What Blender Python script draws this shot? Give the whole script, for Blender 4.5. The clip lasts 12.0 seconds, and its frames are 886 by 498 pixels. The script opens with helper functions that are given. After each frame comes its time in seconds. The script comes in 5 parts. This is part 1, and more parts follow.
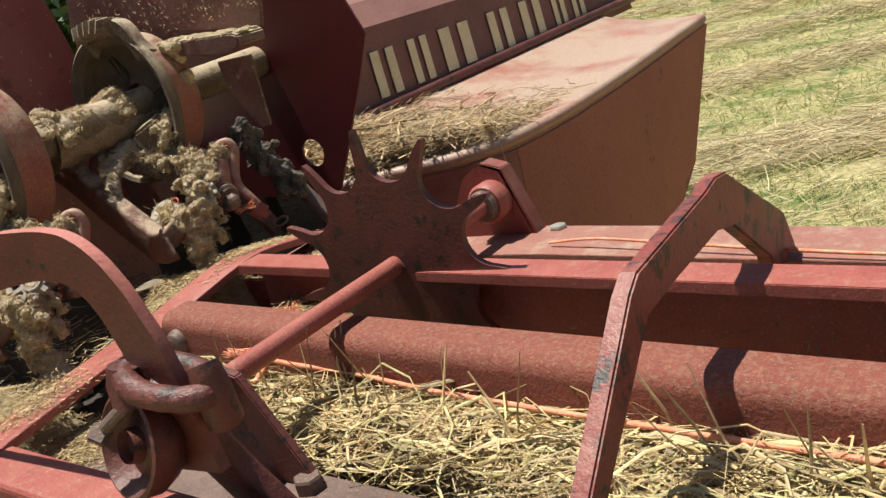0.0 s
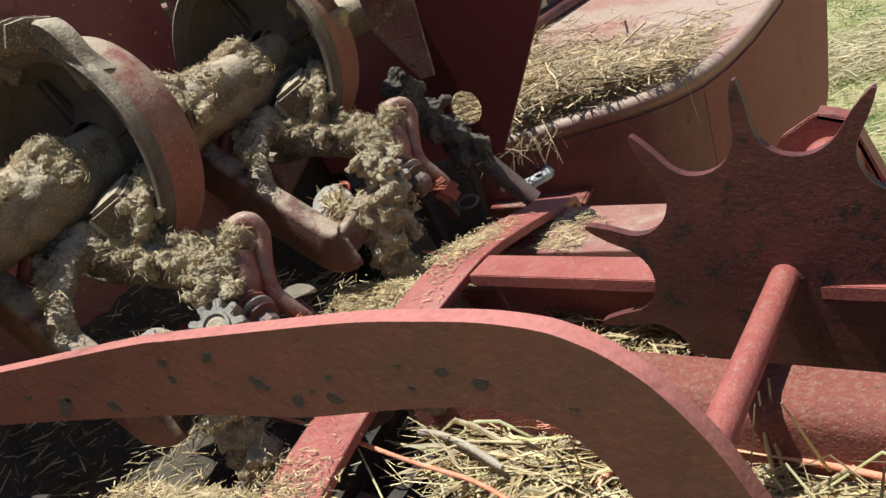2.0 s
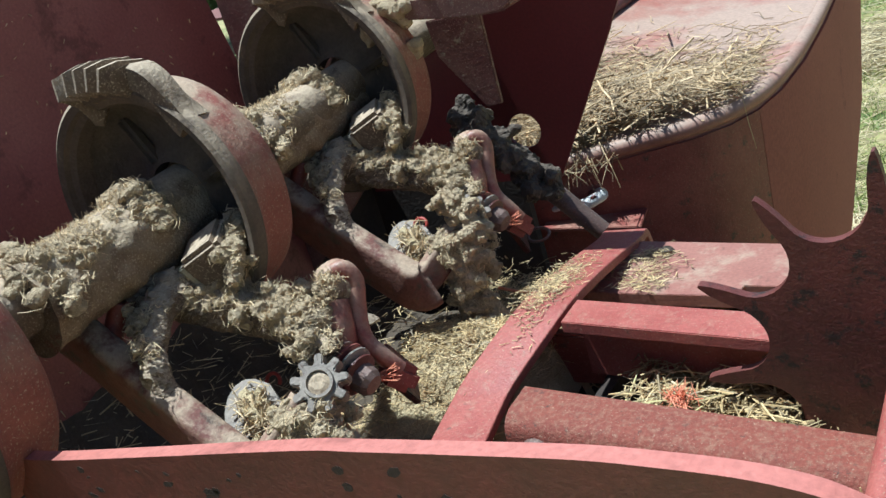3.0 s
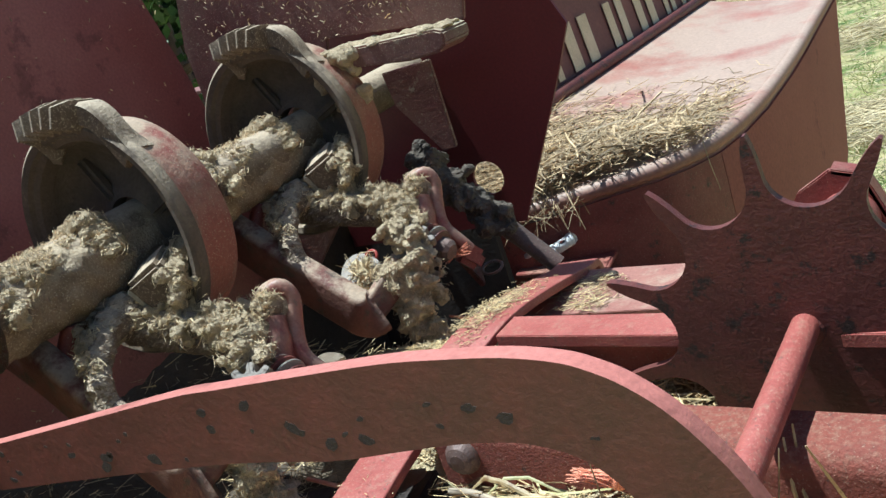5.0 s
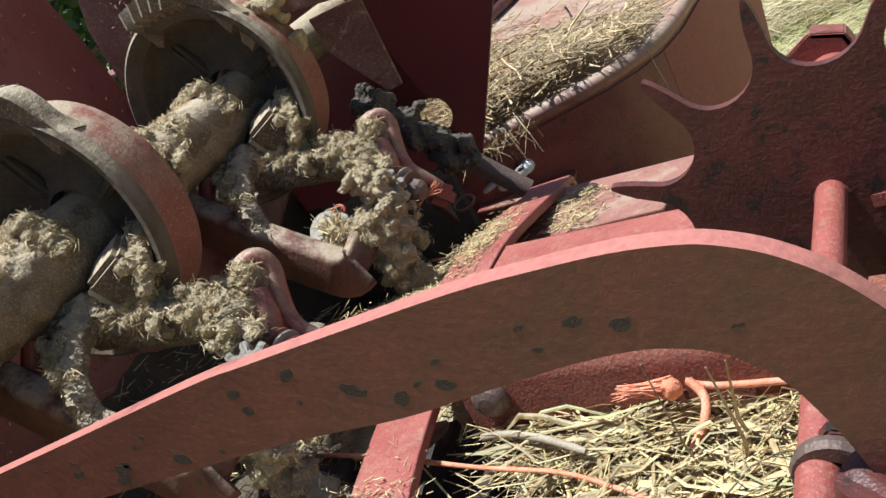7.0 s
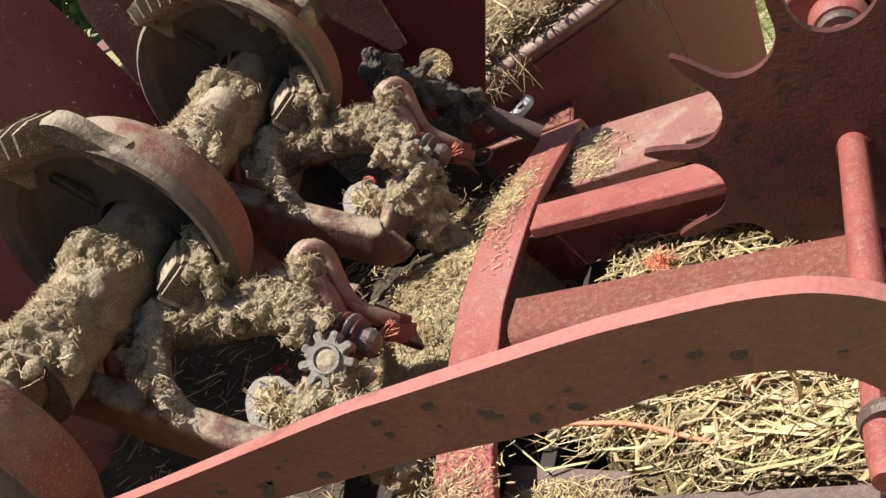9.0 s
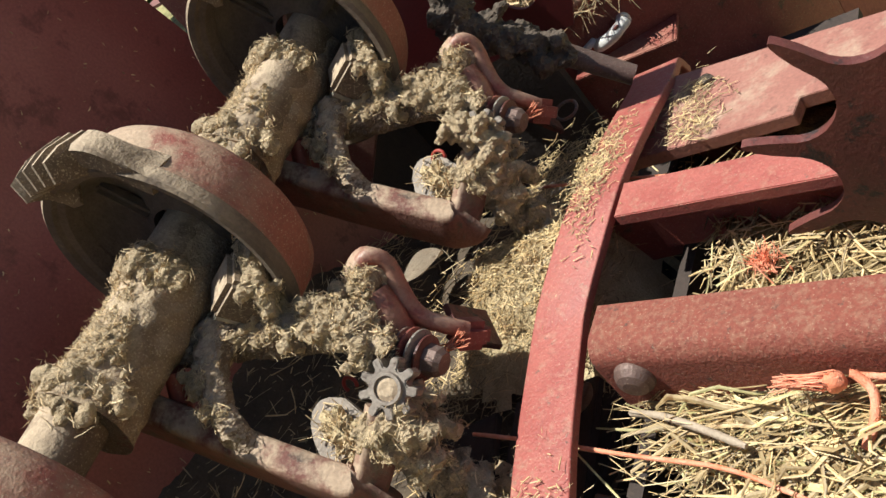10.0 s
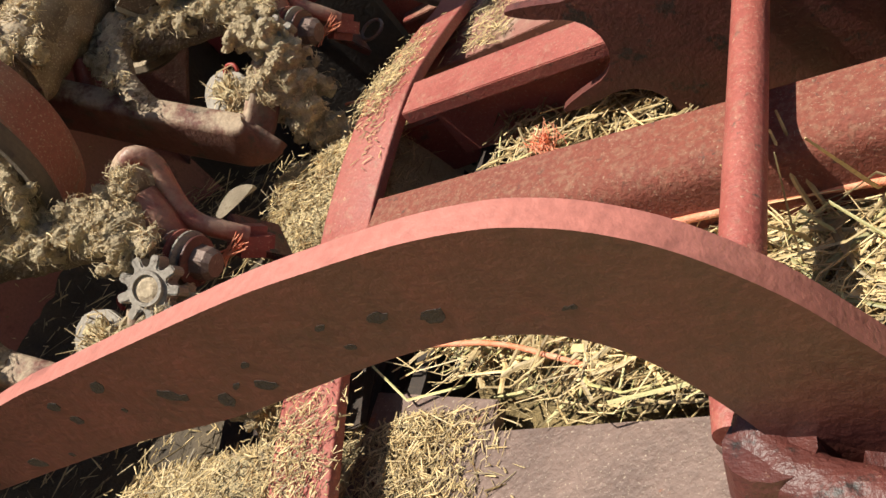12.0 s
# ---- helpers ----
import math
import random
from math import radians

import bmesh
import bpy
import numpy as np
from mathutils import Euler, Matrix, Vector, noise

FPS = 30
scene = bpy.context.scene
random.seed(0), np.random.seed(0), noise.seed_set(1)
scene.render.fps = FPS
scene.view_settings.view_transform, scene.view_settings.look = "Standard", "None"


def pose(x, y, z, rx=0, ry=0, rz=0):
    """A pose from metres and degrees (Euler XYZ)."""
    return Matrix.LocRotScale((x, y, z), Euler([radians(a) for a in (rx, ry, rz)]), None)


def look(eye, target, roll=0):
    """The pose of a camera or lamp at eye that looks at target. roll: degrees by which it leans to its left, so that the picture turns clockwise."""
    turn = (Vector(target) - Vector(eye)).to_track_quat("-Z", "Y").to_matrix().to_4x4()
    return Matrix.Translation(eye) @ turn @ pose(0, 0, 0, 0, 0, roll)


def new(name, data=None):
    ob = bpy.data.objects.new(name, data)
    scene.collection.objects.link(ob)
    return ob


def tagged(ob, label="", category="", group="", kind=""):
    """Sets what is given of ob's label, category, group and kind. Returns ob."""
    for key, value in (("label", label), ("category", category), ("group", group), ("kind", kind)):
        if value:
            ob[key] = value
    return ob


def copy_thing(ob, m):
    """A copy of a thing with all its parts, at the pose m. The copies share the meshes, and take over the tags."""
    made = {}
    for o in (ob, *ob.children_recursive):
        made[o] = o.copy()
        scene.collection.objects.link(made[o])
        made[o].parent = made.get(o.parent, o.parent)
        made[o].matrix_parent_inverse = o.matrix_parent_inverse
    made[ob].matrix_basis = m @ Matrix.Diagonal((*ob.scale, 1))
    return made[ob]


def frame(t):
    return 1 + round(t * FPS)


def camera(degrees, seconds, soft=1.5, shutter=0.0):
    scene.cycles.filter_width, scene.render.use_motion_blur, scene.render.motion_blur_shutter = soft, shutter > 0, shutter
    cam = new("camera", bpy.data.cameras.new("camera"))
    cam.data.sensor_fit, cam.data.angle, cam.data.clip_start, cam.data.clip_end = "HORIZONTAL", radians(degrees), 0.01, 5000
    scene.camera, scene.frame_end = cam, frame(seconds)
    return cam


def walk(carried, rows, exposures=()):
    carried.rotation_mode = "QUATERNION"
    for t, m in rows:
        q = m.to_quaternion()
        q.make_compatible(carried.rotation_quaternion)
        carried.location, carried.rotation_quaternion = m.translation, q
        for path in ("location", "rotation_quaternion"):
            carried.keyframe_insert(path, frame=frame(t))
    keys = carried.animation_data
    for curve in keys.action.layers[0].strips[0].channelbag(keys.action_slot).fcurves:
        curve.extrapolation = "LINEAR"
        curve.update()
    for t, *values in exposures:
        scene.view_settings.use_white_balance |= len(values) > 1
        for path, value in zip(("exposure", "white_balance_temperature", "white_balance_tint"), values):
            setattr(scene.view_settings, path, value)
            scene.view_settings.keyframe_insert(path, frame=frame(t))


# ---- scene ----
cam = camera(52.0, 12.0)
PATH = [
    (0, (0.145, 0.166, 1.513), (-1.031, 1.681, 0.949), -14.8),
    (0.5, (0.003, 0.235, 1.568), (-1.161, 1.753, 0.985), -17.5),
    (1, (-0.147, 0.284, 1.585), (-1.294, 1.772, 0.899), -19.6),
    (1.5, (-0.19, 0.218, 1.59), (-1.273, 1.732, 0.859), -19.5),
    (2, (-0.245, 0.256, 1.55), (-1.373, 1.75, 0.846), -18.1),
    (2.5, (-0.286, 0.245, 1.572), (-1.41, 1.74, 0.862), -17.0),
    (3, (-0.318, 0.25, 1.614), (-1.43, 1.737, 0.869), -17.5),
    (3.2, (-0.32, 0.286, 1.613), (-1.423, 1.763, 0.837), -16.8),
    (4.8, (-0.201, 0.248, 1.549), (-1.427, 1.744, 1.043), -19.1),
    (5, (-0.234, 0.237, 1.545), (-1.397, 1.775, 1.012), -19.5),
    (5.5, (-0.27, 0.26, 1.583), (-1.354, 1.828, 0.978), -22.6),
    (6, (-0.276, 0.285, 1.601), (-1.331, 1.86, 0.963), -25.0),
    (6.5, (-0.267, 0.241, 1.555), (-1.304, 1.814, 0.886), -28.2),
    (6.7, (-0.292, 0.25, 1.53), (-1.339, 1.817, 0.861), -28.5),
    (8.3, (-0.32, 0.243, 1.592), (-1.314, 1.815, 0.857), -29.8),
    (8.5, (-0.322, 0.235, 1.605), (-1.307, 1.8, 0.842), -30.9),
    (9, (-0.315, 0.232, 1.618), (-1.363, 1.695, 0.744), -35.4),
    (9.5, (-0.29, 0.304, 1.64), (-1.489, 1.635, 0.751), -40.4),
    (10, (-0.299, 0.361, 1.633), (-1.628, 1.538, 0.711), -44.0),
    (10.5, (-0.291, 0.315, 1.619), (-1.597, 1.465, 0.633), -46.4),
    (11, (-0.279, 0.355, 1.568), (-1.552, 1.515, 0.551), -46.4),
    (11.5, (-0.281, 0.368, 1.542), (-1.471, 1.559, 0.462), -45.8),
    (12, (-0.279, 0.345, 1.519), (-1.432, 1.607, 0.48), -42.9),
]
WHITE_BALANCE = [(0.0, 0.57, 6150, 4), (1.0, 0.57, 6150, 4), (1.8, 0.57, 5700, 2), (2.5, 0.59, 5050, 0), (3.2, 0.63, 5000, -1), (4.8, 0.75, 5000, -2), (5.5, 0.77, 5050, -4), (6.0, 0.79, 5400, 0),
                 (6.5, 0.71, 5300, 0), (8.5, 0.69, 5350, 0), (9.0, 0.67, 5850, 6), (10.0, 0.67, 6000, 6), (12.0, 0.63, 6350, 5)]
walk(cam, [(t, look(eye, target, roll)) for t, eye, target, roll in PATH], WHITE_BALANCE)

# ---- light ----
SUN_FROM = Vector((-0.26, -0.035, 0.95)).normalized()
world = bpy.data.worlds.new("sky")
scene.world = world
world.use_nodes = True
wn = world.node_tree
sky = wn.nodes.new("ShaderNodeTexSky")
sky.sky_type, sky.sun_disc = "NISHITA", False
sky.sun_elevation = math.asin(SUN_FROM.z)
sky.sun_rotation = math.atan2(SUN_FROM.x, SUN_FROM.y)
sky.dust_density = 1.5
wn.nodes["Background"].inputs["Strength"].default_value = 0.05
wn.links.new(sky.outputs["Color"], wn.nodes["Background"].inputs["Color"])
sun = new("sun", bpy.data.lights.new("sun", "SUN"))
sun.data.energy, sun.data.angle, sun.data.color = 5.0, radians(0.53), (1.0, 0.93, 0.82)
sun.rotation_euler = (-SUN_FROM).to_track_quat("-Z", "Y").to_euler()


# ---- materials ----
def material(name, low, high, rough=0.6, metal=0.0, scale=20.0, fine=250.0, bump=0.2, spots=None,
             spot_scale=30.0, spot_at=0.62, dust=None, dust_at=0.5, dust_scale=9.0, per_object=0.0, island=0.0, speck=None, speck_at=0.64):
    """Two scales of colour change, spots of another colour, dust (on ARM_RED: painted sunlight) in patches that lies on
    what faces up, fine relief.
    """
    m = bpy.data.materials.new(name)
    m.use_nodes = True
    t = m.node_tree
    n, l = t.nodes, t.links
    p = n["Principled BSDF"]
    co = n.new("ShaderNodeTexCoord").outputs["Object"]

    def noise_of(sc, detail=6.0, rough_=0.6):
        k = n.new("ShaderNodeTexNoise")
        k.inputs["Scale"].default_value, k.inputs["Detail"].default_value, k.inputs["Roughness"].default_value = sc, detail, rough_
        l.new(co, k.inputs["Vector"])
        return k.outputs["Fac"]

    def ramp(src, a, b):
        r = n.new("ShaderNodeMapRange")
        r.inputs["From Min"].default_value, r.inputs["From Max"].default_value = a, b
        l.new(src, r.inputs["Value"])
        return r.outputs["Result"]

    def mix(f, a, b):
        k = n.new("ShaderNodeMix")
        k.data_type = "RGBA"
        l.new(f, k.inputs["Factor"])
        for s_, v in (("A", a), ("B", b)):
            sock = [q for q in k.inputs if q.name == s_ and q.type == "RGBA"][0]
            if isinstance(v, tuple):
                sock.default_value = (*v, 1)
            else:
                l.new(v, sock)
        return [q for q in k.outputs if q.type == "RGBA"][0]

    def times(a, b):
        k = n.new("ShaderNodeMath")
        k.operation = "MULTIPLY"
        l.new(a, k.inputs[0])
        if isinstance(b, float):
            k.inputs[1].default_value = b
        else:
            l.new(b, k.inputs[1])
        return k.outputs[0]

    big = noise_of(scale)
    grain = noise_of(fine, 3.0)
    col = mix(ramp(big, 0.3, 0.7), low, high)
    if spots:
        col = mix(ramp(noise_of(spot_scale, 8.0, 0.72), spot_at, spot_at + 0.07), col, spots)
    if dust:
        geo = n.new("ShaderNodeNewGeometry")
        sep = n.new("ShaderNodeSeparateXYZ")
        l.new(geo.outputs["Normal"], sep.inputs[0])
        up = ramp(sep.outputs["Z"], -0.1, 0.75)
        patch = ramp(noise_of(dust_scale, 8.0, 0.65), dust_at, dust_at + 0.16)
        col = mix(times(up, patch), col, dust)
    if speck:
        col = mix(times(ramp(noise_of(620.0, 3.0, 0.6), speck_at, speck_at + 0.05), 0.6), col, speck)
    if per_object or island:
        if island:
            src = n.new("ShaderNodeNewGeometry").outputs["Random Per Island"]
            amount = island
        else:
            src = n.new("ShaderNodeObjectInfo").outputs["Random"]
            amount = per_object
        hsv = n.new("ShaderNodeHueSaturation")
        r = n.new("ShaderNodeMapRange")
        r.inputs["To Min"].default_value, r.inputs["To Max"].default_value = 1 - amount, 1 + amount
        l.new(src, r.inputs["Value"])
        l.new(r.outputs["Result"], hsv.inputs["Value"])
        l.new(col, hsv.inputs["Color"])
        col = hsv.outputs["Color"]
    shade = n.new("ShaderNodeHueSaturation")
    g = n.new("ShaderNodeMapRange")
    g.inputs["From Min"].default_value, g.inputs["From Max"].default_value = 0.25, 0.75
    g.inputs["To Min"].default_value, g.inputs["To Max"].default_value = 0.82, 1.18
    l.new(grain, g.inputs["Value"])
    l.new(g.outputs["Result"], shade.inputs["Value"])
    l.new(col, shade.inputs["Color"])
    l.new(shade.outputs["Color"], p.inputs["Base Color"])
    rr = n.new("ShaderNodeMapRange")
    rr.inputs["To Min"].default_value, rr.inputs["To Max"].default_value = rough - 0.12, min(1.0, rough + 0.15)
    l.new(big, rr.inputs["Value"])
    l.new(rr.outputs["Result"], p.inputs["Roughness"])
    p.inputs["Metallic"].default_value = metal
    b = n.new("ShaderNodeBump")
    b.inputs["Strength"].default_value, b.inputs["Distance"].default_value = bump, 0.002
    l.new(grain, b.inputs["Height"])
    b2 = n.new("ShaderNodeBump")
    b2.inputs["Strength"].default_value, b2.inputs["Distance"].default_value = min(1.0, bump * 0.8), 0.003
    l.new(noise_of(fine * 0.3, 5.0, 0.7), b2.inputs["Height"])
    l.new(b2.outputs["Normal"], b.inputs["Normal"])
    l.new(b.outputs["Normal"], p.inputs["Normal"])
    return m


DUST = (0.42, 0.34, 0.22)
RED = material("worn_red_paint", (0.17, 0.032, 0.026), (0.29, 0.075, 0.055), 0.5, 0, 14, 320, 0.2,
               spots=(0.075, 0.038, 0.028), spot_scale=38, spot_at=0.58, dust=(0.36, 0.20, 0.14), dust_at=0.47, speck=(0.40, 0.28, 0.19), speck_at=0.63)
RED_BRIGHT = material("sunned_red_paint", (0.27, 0.058, 0.046), (0.345, 0.098, 0.074), 0.55, 0, 24, 420, 0.3,
                      spots=(0.15, 0.075, 0.055), spot_scale=110, spot_at=0.60, dust=(0.335, 0.145, 0.100), dust_at=0.53, dust_scale=120, speck=(0.44, 0.30, 0.20), speck_at=0.62)
RED_RUST = material("rust_bitten_red_paint", (0.075, 0.022, 0.018), (0.145, 0.038, 0.028), 0.5, 0, 22, 260, 0.4,
                    spots=(0.030, 0.019, 0.016), spot_scale=60, spot_at=0.55, dust=(0.20, 0.08, 0.055), dust_at=0.6, speck=(0.20, 0.10, 0.07), speck_at=0.64)
FLAKED = material("flaking_red_paint", (0.19, 0.036, 0.028), (0.26, 0.060, 0.044), 0.5, 0, 14, 280, 0.3,
                  spots=(0.040, 0.024, 0.020), spot_scale=44, spot_at=0.525, dust=(0.38, 0.17, 0.13), dust_at=0.5, speck=(0.035, 0.022, 0.018), speck_at=0.62)
# The pink dust colour paints sunlight on the top edge; flank darkened for shade.
ARM_RED = material("chipped_red_arm_paint_lit_top", (0.068, 0.023, 0.016), (0.140, 0.034, 0.024), 0.45, 0, 30, 300, 0.2,
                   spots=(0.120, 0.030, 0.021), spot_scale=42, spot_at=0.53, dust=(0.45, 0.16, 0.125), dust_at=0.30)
ARM_WORN = material("rubbed_red_casting", (0.20, 0.045, 0.034), (0.29, 0.095, 0.068), 0.5, 0, 24, 300, 0.25,
                    spots=(0.10, 0.06, 0.045), spot_scale=60, spot_at=0.6, dust=(0.42, 0.29, 0.20), dust_at=0.36, dust_scale=40)
TUBE_RED = material("dusty_brown_red_tube", (0.175, 0.042, 0.026), (0.215, 0.058, 0.036), 0.82, 0, 30, 420, 0.55,
                    spots=(0.090, 0.045, 0.032), spot_scale=150, spot_at=0.585, dust=(0.235, 0.10, 0.062), dust_at=0.47, dust_scale=220, speck=(0.36, 0.24, 0.16), speck_at=0.62)
SKIRT_RED = material("sun_faded_tan_red_sheet", (0.25, 0.070, 0.048), (0.33, 0.115, 0.078), 0.85, 0, 2.6, 180, 0.1,
                     spots=(0.17, 0.045, 0.035), spot_scale=5, spot_at=0.56, speck=(0.42, 0.24, 0.17), speck_at=0.68)
# Divider's red, deepened to hold the shadow it stands in.
DARK_RED = material("shade_deepened_red_sheet", (0.085, 0.008, 0.010), (0.125, 0.014, 0.015), 0.5, 0, 5, 260, 0.08,
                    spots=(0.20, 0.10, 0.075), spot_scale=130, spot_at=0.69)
WALL_RED = material("dust_filmed_maroon_sheet", (0.235, 0.066, 0.062), (0.31, 0.112, 0.100), 0.5, 0, 7, 320, 0.15,
                    spots=(0.17, 0.052, 0.048), spot_scale=16, spot_at=0.55, speck=(0.42, 0.28, 0.22), speck_at=0.66)
GUARD_RED = material("dusty_red_sheet", (0.085, 0.024, 0.023), (0.16, 0.055, 0.050), 0.6, 0, 12, 200, 0.25,
                     spots=(0.27, 0.21, 0.15), spot_scale=85, spot_at=0.60, dust=DUST, dust_at=0.4, speck=(0.48, 0.39, 0.28), speck_at=0.60)
HOOD_RED = material("faded_red_sheet", (0.30, 0.110, 0.080), (0.37, 0.165, 0.120), 0.5, 0, 4, 180, 0.06,
                    spots=(0.27, 0.10, 0.075), spot_scale=13, spot_at=0.62, dust=(0.40, 0.275, 0.205), dust_at=0.36, dust_scale=5, speck=(0.46, 0.33, 0.24), speck_at=0.65)
PLATE_RED = material("dusty_brown_pink_plate", (0.255, 0.100, 0.074), (0.31, 0.140, 0.103), 0.7, 0, 16, 320, 0.25,
                     spots=(0.20, 0.085, 0.062), spot_scale=60, spot_at=0.58, dust=(0.36, 0.235, 0.165), dust_at=0.50, dust_scale=28)
# Hood red taken darker, so the upright panel's shade is in its colour.
PANEL_RED = material("shade_dulled_red_sheet", (0.150, 0.060, 0.048), (0.215, 0.092, 0.072), 0.7, 0, 6, 180, 0.08,
                     spots=(0.24, 0.12, 0.09), spot_scale=12, spot_at=0.62)
RUST = material("bare_rusty_steel", (0.115, 0.072, 0.058), (0.19, 0.122, 0.098), 0.55, 0.25, 25, 300, 0.3,
                spots=(0.26, 0.085, 0.035), spot_scale=24, spot_at=0.6, speck=(0.42, 0.34, 0.25), speck_at=0.62)
STEEL = material("dull_worn_steel", (0.30, 0.27, 0.23), (0.42, 0.39, 0.33), 0.45, 0.5, 60, 500, 0.25,
                 spots=(0.14, 0.08, 0.05), spot_scale=90, spot_at=0.6)
NUT = material("dusty_grey_steel", (0.20, 0.165, 0.135), (0.32, 0.27, 0.22), 0.6, 0.2, 60, 500, 0.35,
               spots=(0.11, 0.075, 0.055), spot_scale=90, spot_at=0.6)
DARK_IRON = material("dark_brown_iron", (0.060, 0.045, 0.033), (0.13, 0.096, 0.068), 0.85, 0, 30, 260, 0.6,
                  spots=(0.20, 0.155, 0.10), spot_scale=50, spot_at=0.62)
CAST = material("dusty_cast_iron", (0.105, 0.070, 0.046), (0.20, 0.140, 0.090), 0.85, 0, 30, 300, 0.6,
                spots=(0.20, 0.072, 0.052), spot_scale=16, spot_at=0.66, dust=(0.44, 0.335, 0.225), dust_at=0.33, dust_scale=34, speck=(0.52, 0.42, 0.29), speck_at=0.59)
FRAME_RED = material("grimy_red_casting", (0.115, 0.042, 0.031), (0.185, 0.068, 0.048), 0.75, 0, 24, 320, 0.45,
                     spots=(0.085, 0.055, 0.038), spot_scale=40, spot_at=0.55, dust=(0.38, 0.275, 0.185), dust_at=0.36, dust_scale=46)
# Base darkened for the shadowed front of the rim; real dust on top.
RIM = material("shade_darkened_dusty_rim", (0.070, 0.050, 0.037), (0.140, 0.100, 0.070), 0.85, 0, 30, 320, 0.5,
               spots=(0.20, 0.150, 0.100), spot_scale=60, spot_at=0.60, dust=(0.42, 0.320, 0.215), dust_at=0.36, dust_scale=34)
DRUM = material("dusty_red_cast_drum", (0.215, 0.060, 0.043), (0.28, 0.098, 0.068), 0.75, 0, 20, 300, 0.35,
                spots=(0.20, 0.115, 0.080), spot_scale=22, spot_at=0.55, dust=(0.40, 0.285, 0.19), dust_at=0.36, dust_scale=26, speck=(0.46, 0.36, 0.25), speck_at=0.60)
SLEEVE = material("dust_caked_sleeve", (0.17, 0.112, 0.070), (0.30, 0.210, 0.130), 0.95, 0, 40, 420, 1.0,
                  spots=(0.24, 0.055, 0.042), spot_scale=19, spot_at=0.60, dust=(0.46, 0.35, 0.225), dust_at=0.30, dust_scale=60, speck=(0.56, 0.45, 0.31), speck_at=0.58)
DIRT = material("caked_chaff_and_grease", (0.40, 0.295, 0.170), (0.70, 0.545, 0.345), 0.95, 0, 110, 1100, 1.0,
                spots=(0.13, 0.09, 0.055), spot_scale=170, spot_at=0.60)
CHAFF = material("fine_chaff", (0.40, 0.30, 0.16), (0.60, 0.48, 0.28), 0.9, 0, 60, 600, 1.0,
                 spots=(0.22, 0.15, 0.08), spot_scale=160, spot_at=0.6)
STRAW = material("dry_straw", (0.34, 0.228, 0.098), (0.62, 0.47, 0.245), 0.5, 0, 60, 700, 0.2, spots=(0.26, 0.15, 0.055), spot_scale=25, spot_at=0.58, island=0.6)
STRAW_GREY = material("weathered_straw", (0.38, 0.270, 0.145), (0.66, 0.51, 0.30), 0.65, 0, 60, 700, 0.2, island=0.55)
HOOD_STRAW = material("brown_weathered_straw", (0.31, 0.21, 0.105), (0.58, 0.43, 0.245), 0.6, 0, 60, 700, 0.2, island=0.6)
STRAW_GREEN = material("green_hay_blade", (0.34, 0.30, 0.11), (0.58, 0.50, 0.24), 0.5, 0, 60, 700, 0.2, island=0.4)
HAY = material("packed_hay", (0.13, 0.088, 0.034), (0.29, 0.205, 0.09), 0.9, 0, 90, 500, 1.0,
               spots=(0.09, 0.06, 0.025), spot_scale=120, spot_at=0.56)
TWINE = material("orange_poly_twine", (0.80, 0.22, 0.10), (0.88, 0.40, 0.25), 0.55, 0, 90, 900, 0.5)
WHITE = material("white_paint", (0.62, 0.59, 0.55), (0.78, 0.75, 0.72), 0.85, 0, 30, 300, 0.2, spots=(0.6, 0.15, 0.1), spot_scale=60, spot_at=0.64)
CREAM = material("cream_decal", (0.62, 0.50, 0.30), (0.72, 0.60, 0.40), 0.5, 0, 20, 300, 0.1, spots=(0.42, 0.20, 0.10), spot_scale=30, spot_at=0.64)
CHIP = material("chipped_dark_steel", (0.030, 0.018, 0.015), (0.055, 0.034, 0.026), 0.6, 0.1, 200, 900, 0.4)
# Shade of the hollow under the knotters, put into the colour.
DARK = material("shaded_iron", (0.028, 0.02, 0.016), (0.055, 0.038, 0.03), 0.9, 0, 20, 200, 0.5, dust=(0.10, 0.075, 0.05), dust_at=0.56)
# Dust and chaff, with the shadow below the knotters mixed into the tone.
BED = material("shade_darkened_dust_bed", (0.045, 0.032, 0.022), (0.125, 0.090, 0.055), 0.95, 0, 18, 300, 1.0, spots=(0.24, 0.18, 0.10), spot_scale=110, spot_at=0.63)
GROUND = material("mown_meadow_soil", (0.26, 0.235, 0.085), (0.42, 0.345, 0.165), 0.95, 0, 1.1, 30, 0.6,
                  spots=(0.11, 0.15, 0.035), spot_scale=2.4, spot_at=0.52)
GRASS = material("meadow_grass", (0.17, 0.235, 0.045), (0.37, 0.40, 0.12), 0.6, 0, 0.9, 90, 0.1, spots=(0.44, 0.39, 0.17), spot_scale=2.2, spot_at=0.56, island=0.3)
CUT = material("cut_dry_grass", (0.42, 0.33, 0.17), (0.60, 0.49, 0.29), 0.7, 0, 4, 90, 0.1, island=0.4)
LEAF = material("tree_leaf", (0.035, 0.075, 0.018), (0.08, 0.13, 0.03), 0.55, 0, 6, 90, 0.1, island=0.4)


# ---- mesh helpers ----
def part(name, bm, mat, parent=None, label=""):
    me = bpy.data.meshes.new(name)
    bm.to_mesh(me)
    bm.free()
    me.materials.append(mat)
    ob = new(name, me)
    if parent:
        ob.parent = parent
    if label:
        ob["label"] = label
    return ob


def smooth(ob, angle=40):
    me = ob.data
    for p in me.polygons:
        p.use_smooth = True
    me.set_sharp_from_angle(angle=radians(angle))
    return ob


def thing(name, label, category, group="", kind="", at=(0, 0, 0)):
    ob = new(name)
    ob.location = at
    return tagged(ob, label, category, group, kind)


